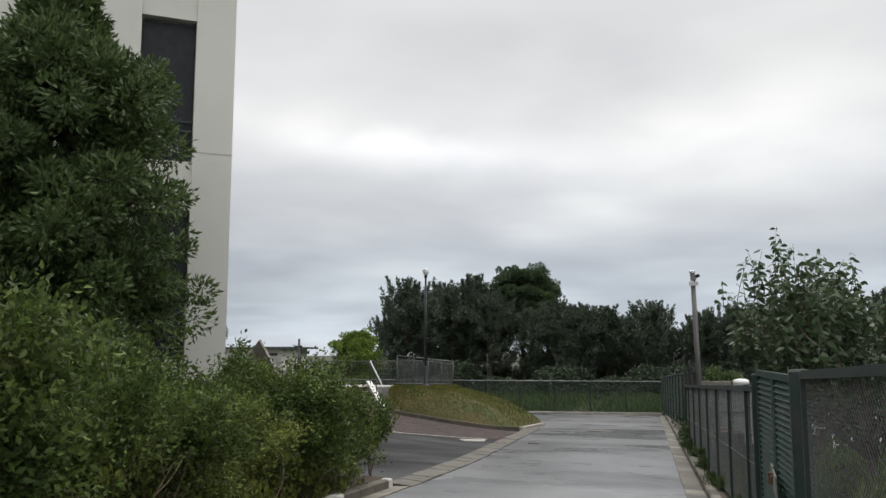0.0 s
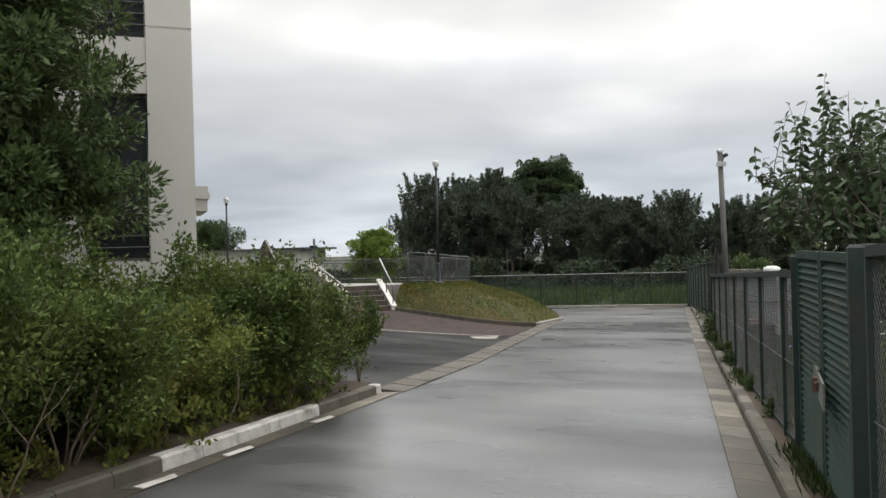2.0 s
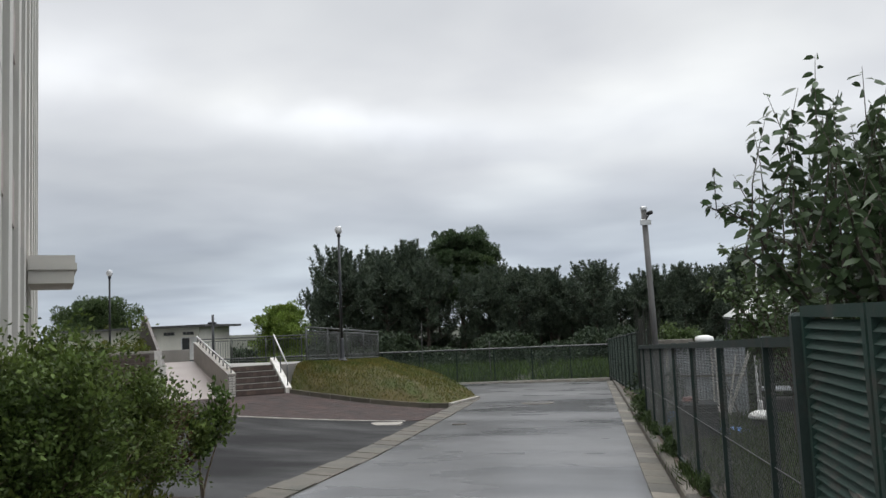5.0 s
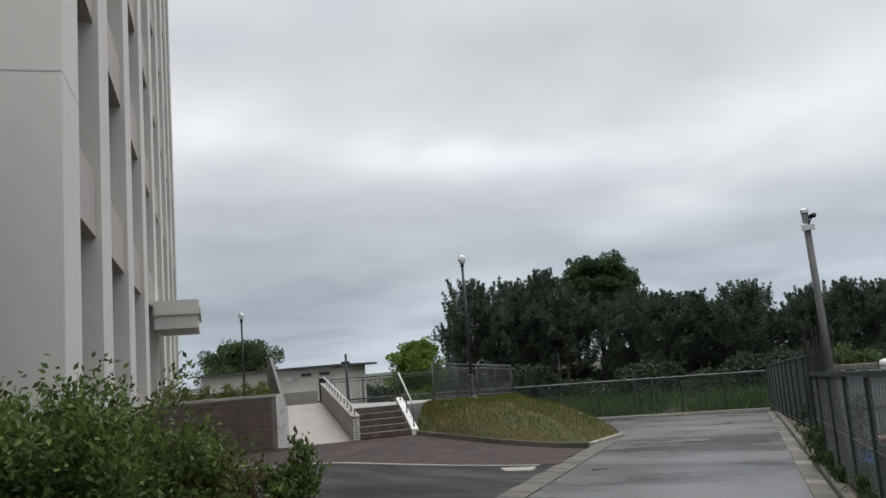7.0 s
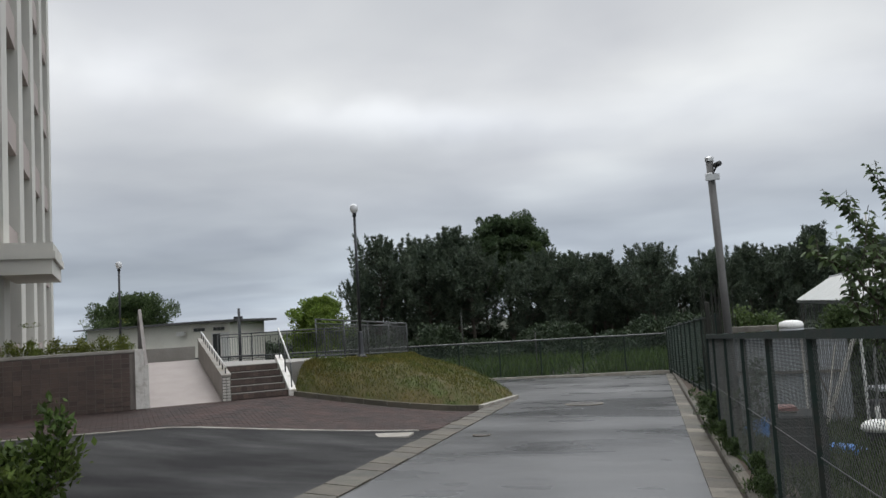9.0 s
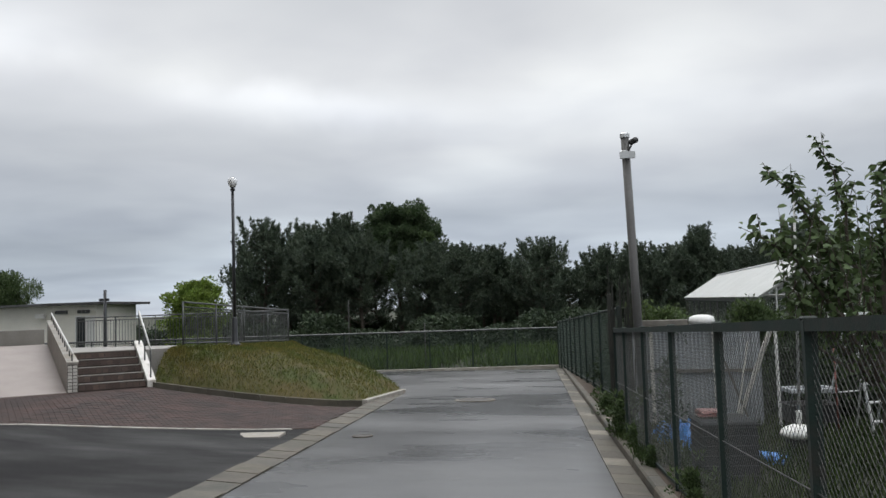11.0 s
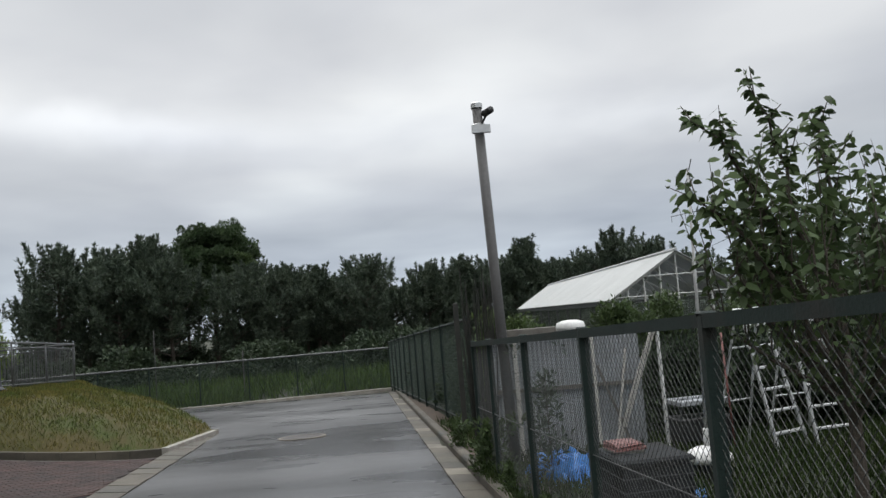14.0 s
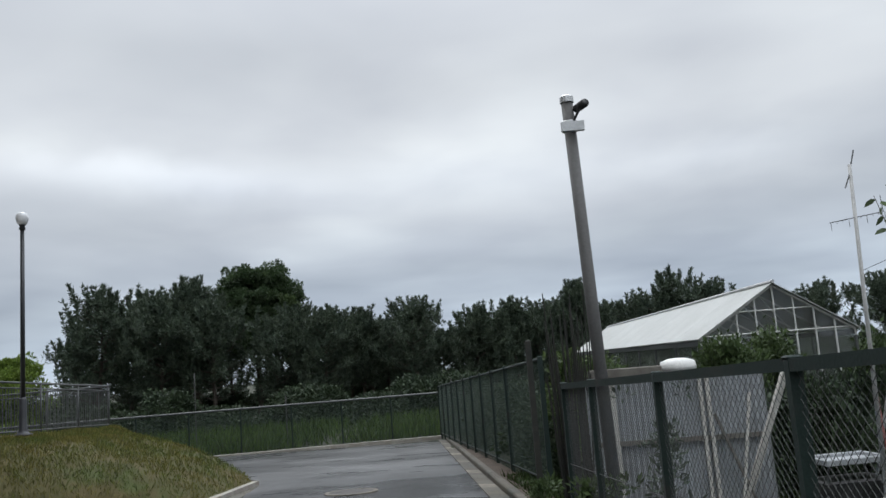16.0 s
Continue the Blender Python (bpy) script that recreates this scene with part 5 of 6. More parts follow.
stepladder((2.30, 22.75, ground_at(0, 22.75)), 28)
stepladder((3.0, 22.9, ground_at(0, 22.9)), 12)
ct = thing("garden_cart", "black garden cart with a raised grey tray on the grass", "cart", (1.62, 23.05, ground_at(0, 23.05)), 8)
part("body", Shape().bev(-0.36, 0.36, -0.22, 0.22, 0.16, 0.44, 0.02), BLACK_PLASTIC, ct)
for sx in (-0.30, 0.30):
    for sy in (-0.18, 0.18):
        part("leg", Shape().tube((sx, sy, 0), (sx, sy, 0.17), 0.022), BLACK_PLASTIC, ct)
tray = Shape()
for a, b, c, d in ((-0.34, 0.34, -0.24, -0.20), (-0.34, 0.34, 0.20, 0.24), (-0.34, -0.30, -0.20, 0.20), (0.30, 0.34, -0.20, 0.20)):
    tray.bev(a, b, c, d, 0.60, 0.66, 0.01)
tray.box(-0.30, 0.30, -0.20, 0.20, 0.60, 0.62)
part("tray", tray, GREY_SHEET, ct, "shallow grey metal tray")
for sx in (-1, 1):
    part("strut", Shape().tube((sx * 0.34, -0.2, 0.42), (sx * 0.32, -0.22, 0.61), 0.012, n=6), RAIL, ct)
    part("strut", Shape().tube((sx * 0.34, 0.2, 0.42), (sx * 0.32, 0.22, 0.61), 0.012, n=6), RAIL, ct)
ant = thing("aerial_mast", "thin white aerial mast standing in a white domed base", "antenna", (1.06, 21.05, ground_at(0, 21.0)))
part("base", Shape().lathe([(0.22, 0.17), (0.245, 0.20), (0.24, 0.235), (0.19, 0.285), (0.12, 0.315), (0.045, 0.33)], n=24), WHITE_PLASTIC, ant, smooth=True)
part("stand", Shape().lathe([(0.18, -0.02), (0.18, 0.169)], n=20), BLACK_PLASTIC, ant)
part("sleeve", Shape().lathe([(0.035, 0.33), (0.035, 0.50), (0.022, 0.51)], n=10), RAIL_WHITE, ant, smooth=True)
part("mast", Shape().tube((0, 0, 0.3), (0.10, 0, 3.22), 0.021, 0.015), POLE_PALE, ant, smooth=True)
s = Shape().tube((-0.13, 0, 2.74), (0.32, 0, 2.80), 0.004, n=5).tube((0.32, 0, 2.80), (0.31, 0, 2.94), 0.003, n=5)
for i in range(10):
    x = -0.13 + 0.05 * i
    s.tube((x, -0.02, 2.74 + 0.0066 * i), (x, -0.02, 2.70 + 0.0066 * i + (0.02 if i % 3 else -0.03)), 0.0022, n=4)
part("comb_antenna", s, RAIL, ant)
part("arm", Shape().tube((0.10, 0, 3.16), (0.03, -0.02, 3.02), 0.006, n=5).tube((0.10, 0, 3.18), (0.15, 0, 3.34), 0.006, n=5), RAIL, ant)
wire = thing("stay_wire", "thin dark stay wire running down from the mast", "wire")
part("strand", Shape().tube((1.13, 21.05, 1.55), (2.6, 20.4, 2.15), 0.003, n=4), LAMP_BLACK, wire)

# fittings in the paving
def manhole(at, r, label, ring_mat):
    mh = thing("manhole_cover", label, "manhole", at, group="manhole covers", kind="structure")
    mh.rotation_euler = (math.atan(-0.039), 0, 0)
    part("ring", Shape().lathe([(r, -0.05), (r, 0.006), (r * 0.84, 0.007), (r * 0.84, -0.05)], n=28), ring_mat, mh)
    part("cover", Shape().lathe([(r * 0.83, -0.04), (r * 0.83, 0.004), (r * 0.7, 0.006), (0.02, 0.006)], n=28), IRON, mh)


manhole((-4.61, 29.7, zroad(29.7) + 0.03), 0.5, "round iron manhole cover in a pale ring in wet asphalt", CONCRETE_MID)
manhole((-5.3, 22.75, zroad(22.75) + 0.02), 0.17, "small round iron valve cover in wet asphalt", CONCRETE)
s = Shape()
s.bev(-0.38, 0.38, -0.26, 0.26, -0.05, 0.014, 0.005)
sl = thing("drain_cover", "pale concrete cover slab in the forecourt", "cover", (-7.1, 22.75, zlot(-7.1, 22.75) + 0.006), 10, kind="structure")
part("slab", s, CONCRETE_PALE, sl)

# ---- plants ----
rng = np.random.default_rng(11)


def shrub(rng, name, label, h, lmat, leaf=(0.058, 0.03), stems=7, per=9, spread=0.06):
    t = thing(name, label, "shrub", group="hedge shrubs")
    wood, tips = Shape(), []
    for i in range(stems):
        a = i * 6.283 / stems + rng.uniform(-0.3, 0.3)
        grow(rng, wood, (0.12 * math.cos(a), 0.12 * math.sin(a), -0.05), (0.42 * math.cos(a), 0.42 * math.sin(a), 1.0), h * rng.uniform(0.72, 1.0), 0.017, 0, 2, 1, tips, bend=0.16, up=0.03, ratio=0.5, angle=0.75, sides=5, start=0.25, steps=6)
    part("stem", wood, STEM, t)
    part("foliage", foliage(rng, tips, per, spread, leaf[0], leaf[1], lmat), lmat, t)
    return t


protos = [shrub(rng, "shrub", "dense green shrub with bare brown stems at its foot", 1.75, L_SHRUB, stems=8, per=11, spread=0.10, leaf=(0.066, 0.034)),
          shrub(rng, "shrub", "dense green shrub with bare brown stems at its foot", 1.6, L_SHRUB, stems=8, per=11, spread=0.10, leaf=(0.066, 0.034)),
          shrub(rng, "shrub", "yellow-green shrub among the hedge", 1.5, L_SHRUB_Y, stems=7, per=10, spread=0.08)]
first = {}
for row, (off, step) in enumerate(((0.75, 0.85), (1.6, 0.95), (2.6, 1.05), (3.6, 1.2))):
    y = -8.0 + row * 0.3
    while y < 11.2 + row * 0.1:
        p = protos[int(rng.choice(3, p=[0.46, 0.44, 0.10]))]
        x = kerb_x(y) - off + rng.uniform(-0.15, 0.15)
        k = rng.uniform(0.78, 1.16) * (1.0 if y < 8.5 else 1.0 - 0.075 * (y - 8.5))
        m = Matrix.Translation((x, y, zroad(y) + 0.13)) @ Matrix.Rotation(rng.uniform(0, 6.28), 4, "Z")
        if first.get(p) is None:
            first[p] = True
            p.matrix_basis = m
            p.scale = (k, k, k)
            y += step
            continue
        c = copy_thing(p, m)
        c.scale = (k, k, k * rng.uniform(0.92, 1.1))
        y += step * rng.uniform(0.85, 1.15)
r_ = shrub(rng, "shrub", "reddish-leaved shrub at the end of the hedge", 1.2, L_RED, stems=6, per=8)
r_.matrix_basis = Matrix.Translation((-6.2, 12.2, zroad(12.2) + 0.1))
r_.scale = (0.85, 0.85, 0.9)
sp = thing("sapling", "small sapling with a thin crooked stem and leafy top", "sapling", (-5.84, 12.95, zroad(12.95) + 0.02))
wood, tips = Shape(), []
for dx, dy, hh in ((0.12, 0.05, 1.15), (-0.12, 0.1, 0.95), (0.2, -0.1, 0.9)):
    grow(rng, wood, (0, 0, -0.05), (dx, dy, 1), hh, 0.016, 0, 2, 1, tips, bend=0.14, up=0.1, ratio=0.32, angle=0.6, sides=5, start=0.62, steps=6)
part("stem", wood, STEM, sp)
part("foliage", foliage(rng, tips, 5, 0.05, 0.075, 0.04, L_SHRUB), L_SHRUB, sp)


def tree(rng, name, label, at, h, radius, lmat, trunk=0.16, leaf=(0.12, 0.06), per=8, spread=0.22, levels=3, kids=1, lean=(0, 0), first_at=0.3, ratio=0.55, angle=0.9, up=0.05, bark=BARK, droop=0.0, steps=6, group="", bend=0.10):
    """A tree grown limb by limb, then brought to its height and spread."""
    t = thing(name, label, "tree", at, group=group)
    wood, tips = Shape(), []
    grow(rng, wood, (0, 0, -0.1), (lean[0], lean[1], 1), h, trunk, 0, levels, kids, tips, bend=bend, up=up, ratio=ratio, angle=angle, sides=9, start=first_at, steps=steps)
    tp = np.array([p[0] for p in tips])
    kz = (h - spread) / np.percentile(tp[:, 2], 99.5)
    kr = max(radius - spread, 0.1) / np.percentile(np.hypot(tp[:, 0], tp[:, 1]), 96)
    wood.v = [(x * kr, y * kr, z * kz) for x, y, z in wood.v]
    tips = [(Vector((p.x * kr, p.y * kr, p.z * kz)), d) for p, d in tips]
    part("trunk", wood, bark, t)
    part("crown", foliage(rng, tips, per, spread, leaf[0], leaf[1], lmat, "crown", droop, droop > 0), lmat, t)
    return t


def evergreen_profile(f):
    if f < 0.45:
        return 1.0
    return 1.0 - 0.60 * (f - 0.45) if f < 0.84 else max(0.12, 0.766 - 4.2 * (f - 0.84))


clump_tree(rng, "broadleaf_tree", "dense dark evergreen tree between hedge and building", (-9.03, 9.1, zroad(9)), 7.3, 1.95, L_TREE, evergreen_profile, limbs=84, low=0.34, pads=8, pad=(0.40, 0.30), per=170, leaf=(0.11, 0.042), upward=0.25, rise=0.02, wild=(0.70, 1.0), even=True, trunk=0.2)
# orchard trees behind the fence
def orchard_tree(rng, label, at, h, radius, limbs=7, shoots=8, leaf=(0.10, 0.05), spread=0.9, twig=0.02, lmat=L_APPLE, reach=1.35, arms=()):
    """Short trunk, spreading limbs, and upright shoots set with drooping leaves."""
    t = thing("orchard_tree", label, "tree", at, group="orchard trees")
    wood, lp, ld = Shape(), [], []
    fork = h * 0.26
    wood.tube((0, 0, -0.1), (0.02, 0.01, fork), 0.055, 0.045, 8, cap=False)

    def leafy(p, q, step=0.045):
        k = max(2, int((q - p).length / step))
        for m_ in range(k):
            a = m_ * 2.4 + rng.uniform(0, 1)
            lp.append(p.lerp(q, (m_ + rng.uniform(0, 1)) / k))
            ld.append(Vector((math.cos(a), math.sin(a), rng.uniform(-0.1, 0.7))))

    for i in range(limbs):
        a = i * 6.283 / limbs + rng.uniform(-0.35, 0.35)
        p = Vector((0.02, 0.01, fork * rng.uniform(0.75, 1.0)))
        d = Vector((math.cos(a) * spread, math.sin(a) * spread, rng.uniform(0.55, 1.0)))
        L = radius * rng.uniform(0.75, 1.1)
        for j in range(6):
            q = p + d.normalized() * (L * 1.15 / 6)
            wood.tube(p, q, 0.03 * (1 - j / 7), 0.03 * (1 - (j + 1) / 7), 6, cap=False)
            if j >= 1:
                leafy(p, q, twig)
                for _ in range(max(1, round(shoots * 0.22 * rng.uniform(0.6, 1.4)))):
                    far = min(1.0, math.hypot(q.x, q.y) / radius)
                    top = h * (1 - 0.30 * far ** 1.5) * rng.uniform(0.66, 1.0) - q.z
                    if top < 0.15:
                        continue
                    e = q + Vector((rng.normal(0, 0.14), rng.normal(0, 0.14), 0))
                    b, n_ = q, 4
                    for m_ in range(n_):
                        c = q.lerp(e, (m_ + 1) / n_) + Vector((rng.normal(0, 0.025), rng.normal(0, 0.025), min(top, reach * (1 - 0.5 * far)) * (m_ + 1) / n_))
                        wood.tube(b, c, 0.009 * (1 - m_ / 5), 0.009 * (1 - (m_ + 1) / 5), 4, cap=False)
                        leafy(b, c, 1.6 * twig)
                        b = c
            p = q
            d += Vector((rng.normal(0, 0.13), rng.normal(0, 0.13), rng.normal(0.06, 0.08)))
    # long bowed arms that reach past the rest of the crown, with short leafy spurs
    for ex, ey, ez in arms:
        e = Vector((ex, ey, ez))
        p, n_ = Vector((0.02, 0.01, fork)), 9
        for j in range(n_):
            f = (j + 1) / n_
            q = Vector((0.02, 0.01, fork)).lerp(e, f) + Vector((rng.normal(0, 0.02), rng.normal(0, 0.02), 0.22 * math.sin(math.pi * f)))
            wood.tube(p, q, 0.03 * (1 - 0.8 * j / n_), 0.03 * (1 - 0.8 * (j + 1) / n_), 6, cap=False)
            if j > 2:
                leafy(p, q, 0.018)
                for _ in range(3):
                    c = q + Vector((rng.normal(0, 0.10), rng.normal(0, 0.10), rng.uniform(0.04, 0.30)))
                    wood.tube(q, c, 0.006, 0.003, 4, cap=False)
                    leafy(q, c, 0.026)
            p = q
    part("trunk", wood, BARK, t)
    part("crown", leaf_mesh("crown", np.array(lp) + rng.normal(0, 0.012, (len(lp), 3)), np.array(ld), leaf[0], leaf[1], lmat, rng, 0.35, 0.6, True), lmat, t)
    return t


orchard_tree(rng, "orchard tree with drooping leaves reaching over the fence", (1.35, 10.0, zroad(9.9) + 0.05), 3.95, 1.75, limbs=21, shoots=9, leaf=(0.098, 0.046), twig=0.020, reach=1.5, arms=((-1.42, 0.85, 2.55), (-0.8, 1.3, 2.45), (-0.25, 0.1, 2.75)))
orchard_tree(rng, "orchard tree with upright leafy shoots", (1.35, 18.5, zroad(18.5) + 0.05), 3.68, 1.25, limbs=10, shoots=6, leaf=(0.105, 0.050), spread=0.75, twig=0.024, lmat=L_WOOD, reach=1.7, arms=((-1.15, -0.45, 2.45), (-0.85, 0.0, 3.1), (-0.35, 0.2, 3.3), (0.3, 0.5, 3.2)))
orchard_tree(rng, "orchard tree deeper in the garden", (3.4, 15.0, zroad(15) + 0.05), 3.6, 1.6, limbs=11, shoots=8)
orchard_tree(rng, "orchard tree deeper in the garden", (3.1, 20.2, zroad(20) + 0.05), 3.5, 1.5, limbs=11, shoots=8)
for i, (x, y, h, r) in enumerate(((1.5, 25.6, 2.1, 0.6), (0.0, 28.4, 2.2, 0.9), (2.3, 27.4, 2.3, 0.6), (5.6, 26.5, 2.6, 1.2), (3.3, 25.2, 2.0, 0.8))):
    tree(rng, "bush", "leafy fresh-green bush by the greenhouse", (x, y, zroad(y)), h, r, L_TREE if i == 1 else L_WOOD, trunk=0.04, leaf=(0.10, 0.05), per=10, spread=0.10, levels=2, kids=3, first_at=0.1, ratio=0.6, angle=0.8, up=0.1, group="garden bushes")

# pine wood beyond the far fence
def pine(rng, at, h, radius, whorls=11, spire=False):
    """Whorls of rising limbs set with upright needle tufts, and candle shoots along the outline."""
    t = thing("pine_tree", "dark pine with a ragged crown and upright shoots", "tree", at, group="pine wood")
    wood, tp, td, ts = Shape(), [], [], []
    bow = (rng.normal(0, 0.3), rng.normal(0, 0.3))
    axis = lambda f: Vector((bow[0] * math.sin(2.2 * f), bow[1] * math.sin(2.2 * f), h * 0.95 * f))
    for i in range(8):
        wood.tube(axis(i / 8) - Vector((0, 0, 0.15 if i == 0 else 0)), axis((i + 1) / 8), 0.16 * (1 - i / 9), 0.16 * (1 - (i + 1) / 9), 7, cap=False)
    for w_ in range(whorls):
        f = 0.26 + 0.72 * (w_ + rng.uniform(0, 0.5)) / whorls
        wide = (1.05 - f) * 1.25 if spire else min(1.0, 0.55 + 0.9 * f) * min(1.0, (1.06 - f) * 2.4)
        for b in range(5):
            a = b * 1.257 + w_ * 0.6 + rng.uniform(-0.4, 0.4)
            if f < 0.60 and rng.random() < 0.36:
                continue
            L = radius * wide * rng.uniform(0.35, 1.2)
            p, d = axis(f), Vector((math.cos(a), math.sin(a), rng.uniform(0.1, 0.5)))
            n_ = 5
            for j in range(n_):
                q = p + d.normalized() * (L / n_)
                wood.tube(p, q, 0.045 * (1 - 0.17 * j), 0.045 * (1 - 0.17 * (j + 1)), 4, cap=False)
                if j > 0:
                    for _ in range(3):
                        tp.append(q + Vector((rng.normal(0, 0.22), rng.normal(0, 0.22), rng.normal(0.06, 0.08))))
                        td.append((d * 0.5 + Vector((0, 0, 1.0))).normalized())
                        ts.append(1.0)
                p, d = q, d + Vector((rng.normal(0, 0.2), rng.normal(0, 0.2), rng.normal(0.12, 0.12)))
            for _ in range(2):
                tip = p + Vector((rng.normal(0, 0.25), rng.normal(0, 0.25), 0))
                way = Vector((d.x * 0.25 + rng.normal(0, 0.12), d.y * 0.25 + rng.normal(0, 0.12), 1.0)) * rng.uniform(0.13, 0.22)
                for m_ in range(5):
                    tp.append(tip + way * m_)
                    td.append(way.normalized())
                    ts.append(0.62 - 0.11 * m_)
    for m_ in range(12):
        tp.append(axis(0.88 + 0.016 * m_) + Vector((rng.normal(0, 0.03), rng.normal(0, 0.03), 0)))
        td.append(Vector((0, 0, 1.0)))
        ts.append(0.95 - 0.07 * m_)
    tp, td, ts = np.array(tp), np.array(td), np.array(ts)
    idx = np.repeat(np.arange(len(tp)), 15)
    v = rng.normal(0, 1, (len(idx), 3))
    v /= np.linalg.norm(v, axis=1)[:, None]
    part("trunk", wood, BARK, t)
    part("crown", leaf_mesh("crown", tp[idx] + v * 0.07 * ts[idx][:, None], v * ts[idx][:, None] + td[idx] * 0.5, 0.27, 0.06, L_PINE, rng, 0.0, 0.3), L_PINE, t)
    return t


PH = (7.4, 7.0, 7.8, 7.2, 7.5, 7.1)
pines = [pine(rng, (-12.6 + 3.4 * i, 69.0 + (i % 2) * 2.0, -2.3), PH[i], (2.4, 1.9, 2.6, 2.2, 1.8, 2.5)[i], spire=i in (1, 4)) for i in range(6)]
spots = [(-28.6, 70, 10.2, 0), (-30.0, 72, 7.2, 0), (-26.2, 73, 10.2, 5), (-24.0, 70, 9.2, 3), (-21.2, 71, 10.5, 1), (-22.6, 73, 9.6, 2), (-20.0, 70, 8.8, 0), (-16.2, 70, 7.4, 3), (-14.6, 72, 8.2, 5), (-12.4, 71, 8.0, 4), (-10.2, 71, 7.6, 1), (-8.2, 73, 6.7, 2), (-6.3, 71, 6.8, 0), (-4.2, 73, 5.8, 3), (-2.0, 71, 7.1, 4), (0.6, 72, 6.7, 5), (2.6, 70, 7.0, 0), (4.6, 71, 8.3, 1), (6.8, 72, 6.6, 2), (9.2, 71, 6.9, 3), (11.8, 70, 8.2, 0), (14.0, 71, 7.6, 2), (17.5, 72, 6.4, 3), (21, 70, 6.8, 5), (26, 71, 7.2, 0), (32, 72, 7.5, 2), (-25, 78, 9.6, 0), (-12, 78, 7.8, 2), (-6.5, 78, 6.4, 5), (-1, 78, 6.4, 0), (5, 78, 7.6, 3), (-29, 77, 8.6, 5), (-21.5, 79, 9.0, 3), (-15.5, 80, 8.0, 0), (-9, 77, 6.6, 3), (-3.6, 79, 6.2, 2), (2.2, 77, 6.6, 5), (8.4, 78, 7.0, 0), (13, 77, 7.4, 3), (18, 78, 6.6, 2)]
for i, (x, y, h, kind_) in enumerate(spots):
    k = h / PH[kind_]
    c = copy_thing(pines[kind_], Matrix.Translation((x, y, -2.3)) @ Matrix.Rotation(1.7 * i, 4, "Z"))
    c.scale = (k, k, k)
clump_tree(rng, "broadleaf_tree", "tall round-headed dark tree above the pines", (-18.55, 76.0, -2.3), 11.7, 3.4, L_APPLE, lambda f: max(0.2, min(1.0, (1.06 - f) * 4.5)) ** 0.6, limbs=110, low=0.52, pads=8, pad=(0.62, 0.5), per=130, leaf=(0.22, 0.11), upward=0.5, rise=0.15, trunk=0.28, wild=(0.75, 1.0), even=True, sway=0.02)
clump_tree(rng, "broadleaf_tree", "small dark tree leaning out of the pine wood", (-15.2, 74.0, -2.3), 9.3, 1.6, L_WOOD, dome, limbs=34, low=0.6, pads=8, pad=(0.45, 0.34), per=80, leaf=(0.2, 0.1), upward=0.5, rise=0.2, trunk=0.16, wild=(0.7, 1.0), even=True)
clump_tree(rng, "broadleaf_tree", "round fresh-green tree beyond the terrace", (-27.6, 58.0, -2.0), 5.05, 1.9, L_BRIGHT, dome, limbs=44, low=0.12, pads=8, pad=(0.5, 0.38), per=90, leaf=(0.17, 0.09), upward=0.5)
clump_tree(rng, "broadleaf_tree", "round dark green tree behind the shed", (-46.5, 62.0, -2.0), 6.3, 3.0, L_WOOD, dome, limbs=70, low=0.1, pads=8, pad=(0.75, 0.6), per=140, leaf=(0.2, 0.1), upward=0.5)
# low undergrowth in front of the wood
und = [tree(rng, "bush", "dark undergrowth bush below the pines", (-34.0 + 3 * i, 62.0, -2.3), 2.2 + 0.3 * i, 1.9, L_DEEP, trunk=0.05, leaf=(0.26, 0.12), per=9, spread=0.24, levels=2, kids=3, first_at=0.05, ratio=0.6, angle=0.9, group="undergrowth") for i in range(3)]
for i in range(34):
    x = -52 + 2.9 * i
    c = copy_thing(und[i % 3], Matrix.Translation((x + rng.uniform(-0.6, 0.6), 63.5 + rng.uniform(-1.5, 2.5), -2.3)) @ Matrix.Rotation(2.1 * i, 4, "Z"))
    c.scale = (1.0, 1.0, rng.uniform(0.8, 1.15))
for i in range(20):
    c = copy_thing(und[i % 3], Matrix.Translation((-36 + 3.6 * i + rng.uniform(-0.8, 0.8), 81.0 + rng.uniform(-1.5, 1.5), -2.3)) @ Matrix.Rotation(1.1 * i, 4, "Z"))
    c.scale = (1.5, 1.3, rng.uniform(1.0, 1.5))
for i, (x, y) in enumerate(((1.9, 24.6), (2.9, 24.7), (3.9, 24.5), (5.0, 24.6), (6.4, 24.2), (5.4, 20.5), (6.0, 17.5), (6.2, 14.0))):
    c = copy_thing(und[i % 3], Matrix.Translation((x, y, ground_at(x, y))) @ Matrix.Rotation(2.3 * i, 4, "Z"))
    c.scale = (0.42, 0.38, 0.62)


def grass_field(name, label, pts, hgt, material, rng, wd=0.012, kind="stuff"):
    me = leaf_mesh(name, pts, np.tile((0.0, 0.0, 1.6), (len(pts), 1)), hgt, wd, material, rng)
    return tagged(new(name, me), label, "grass", "", kind)


n_ = 26000
i0, j0 = rng.uniform(0, bn - 0.001, n_), rng.uniform(0, bm_ - 0.001, n_)
ii, jj = i0.astype(int), j0.astype(int)
fi, fj = (i0 - ii)[:, None], (j0 - jj)[:, None]
pts = (BANK[ii, jj] * (1 - fi) + BANK[ii + 1, jj] * fi) * (1 - fj) + (BANK[ii, jj + 1] * (1 - fi) + BANK[ii + 1, jj + 1] * fi) * fj
grass_field("bank_grass", "short mown yellow-green grass on the bank", pts, 0.10, GRASS_DRY, rng, 0.014)
n_ = 16000
yy = rng.uniform(49.5, 62, n_)
pts = np.stack([rng.uniform(-36, 6, n_), yy, -2.08 + (yy - 49.5) * 0.12 * 0 + rng.uniform(0, 0.02, n_)], 1)
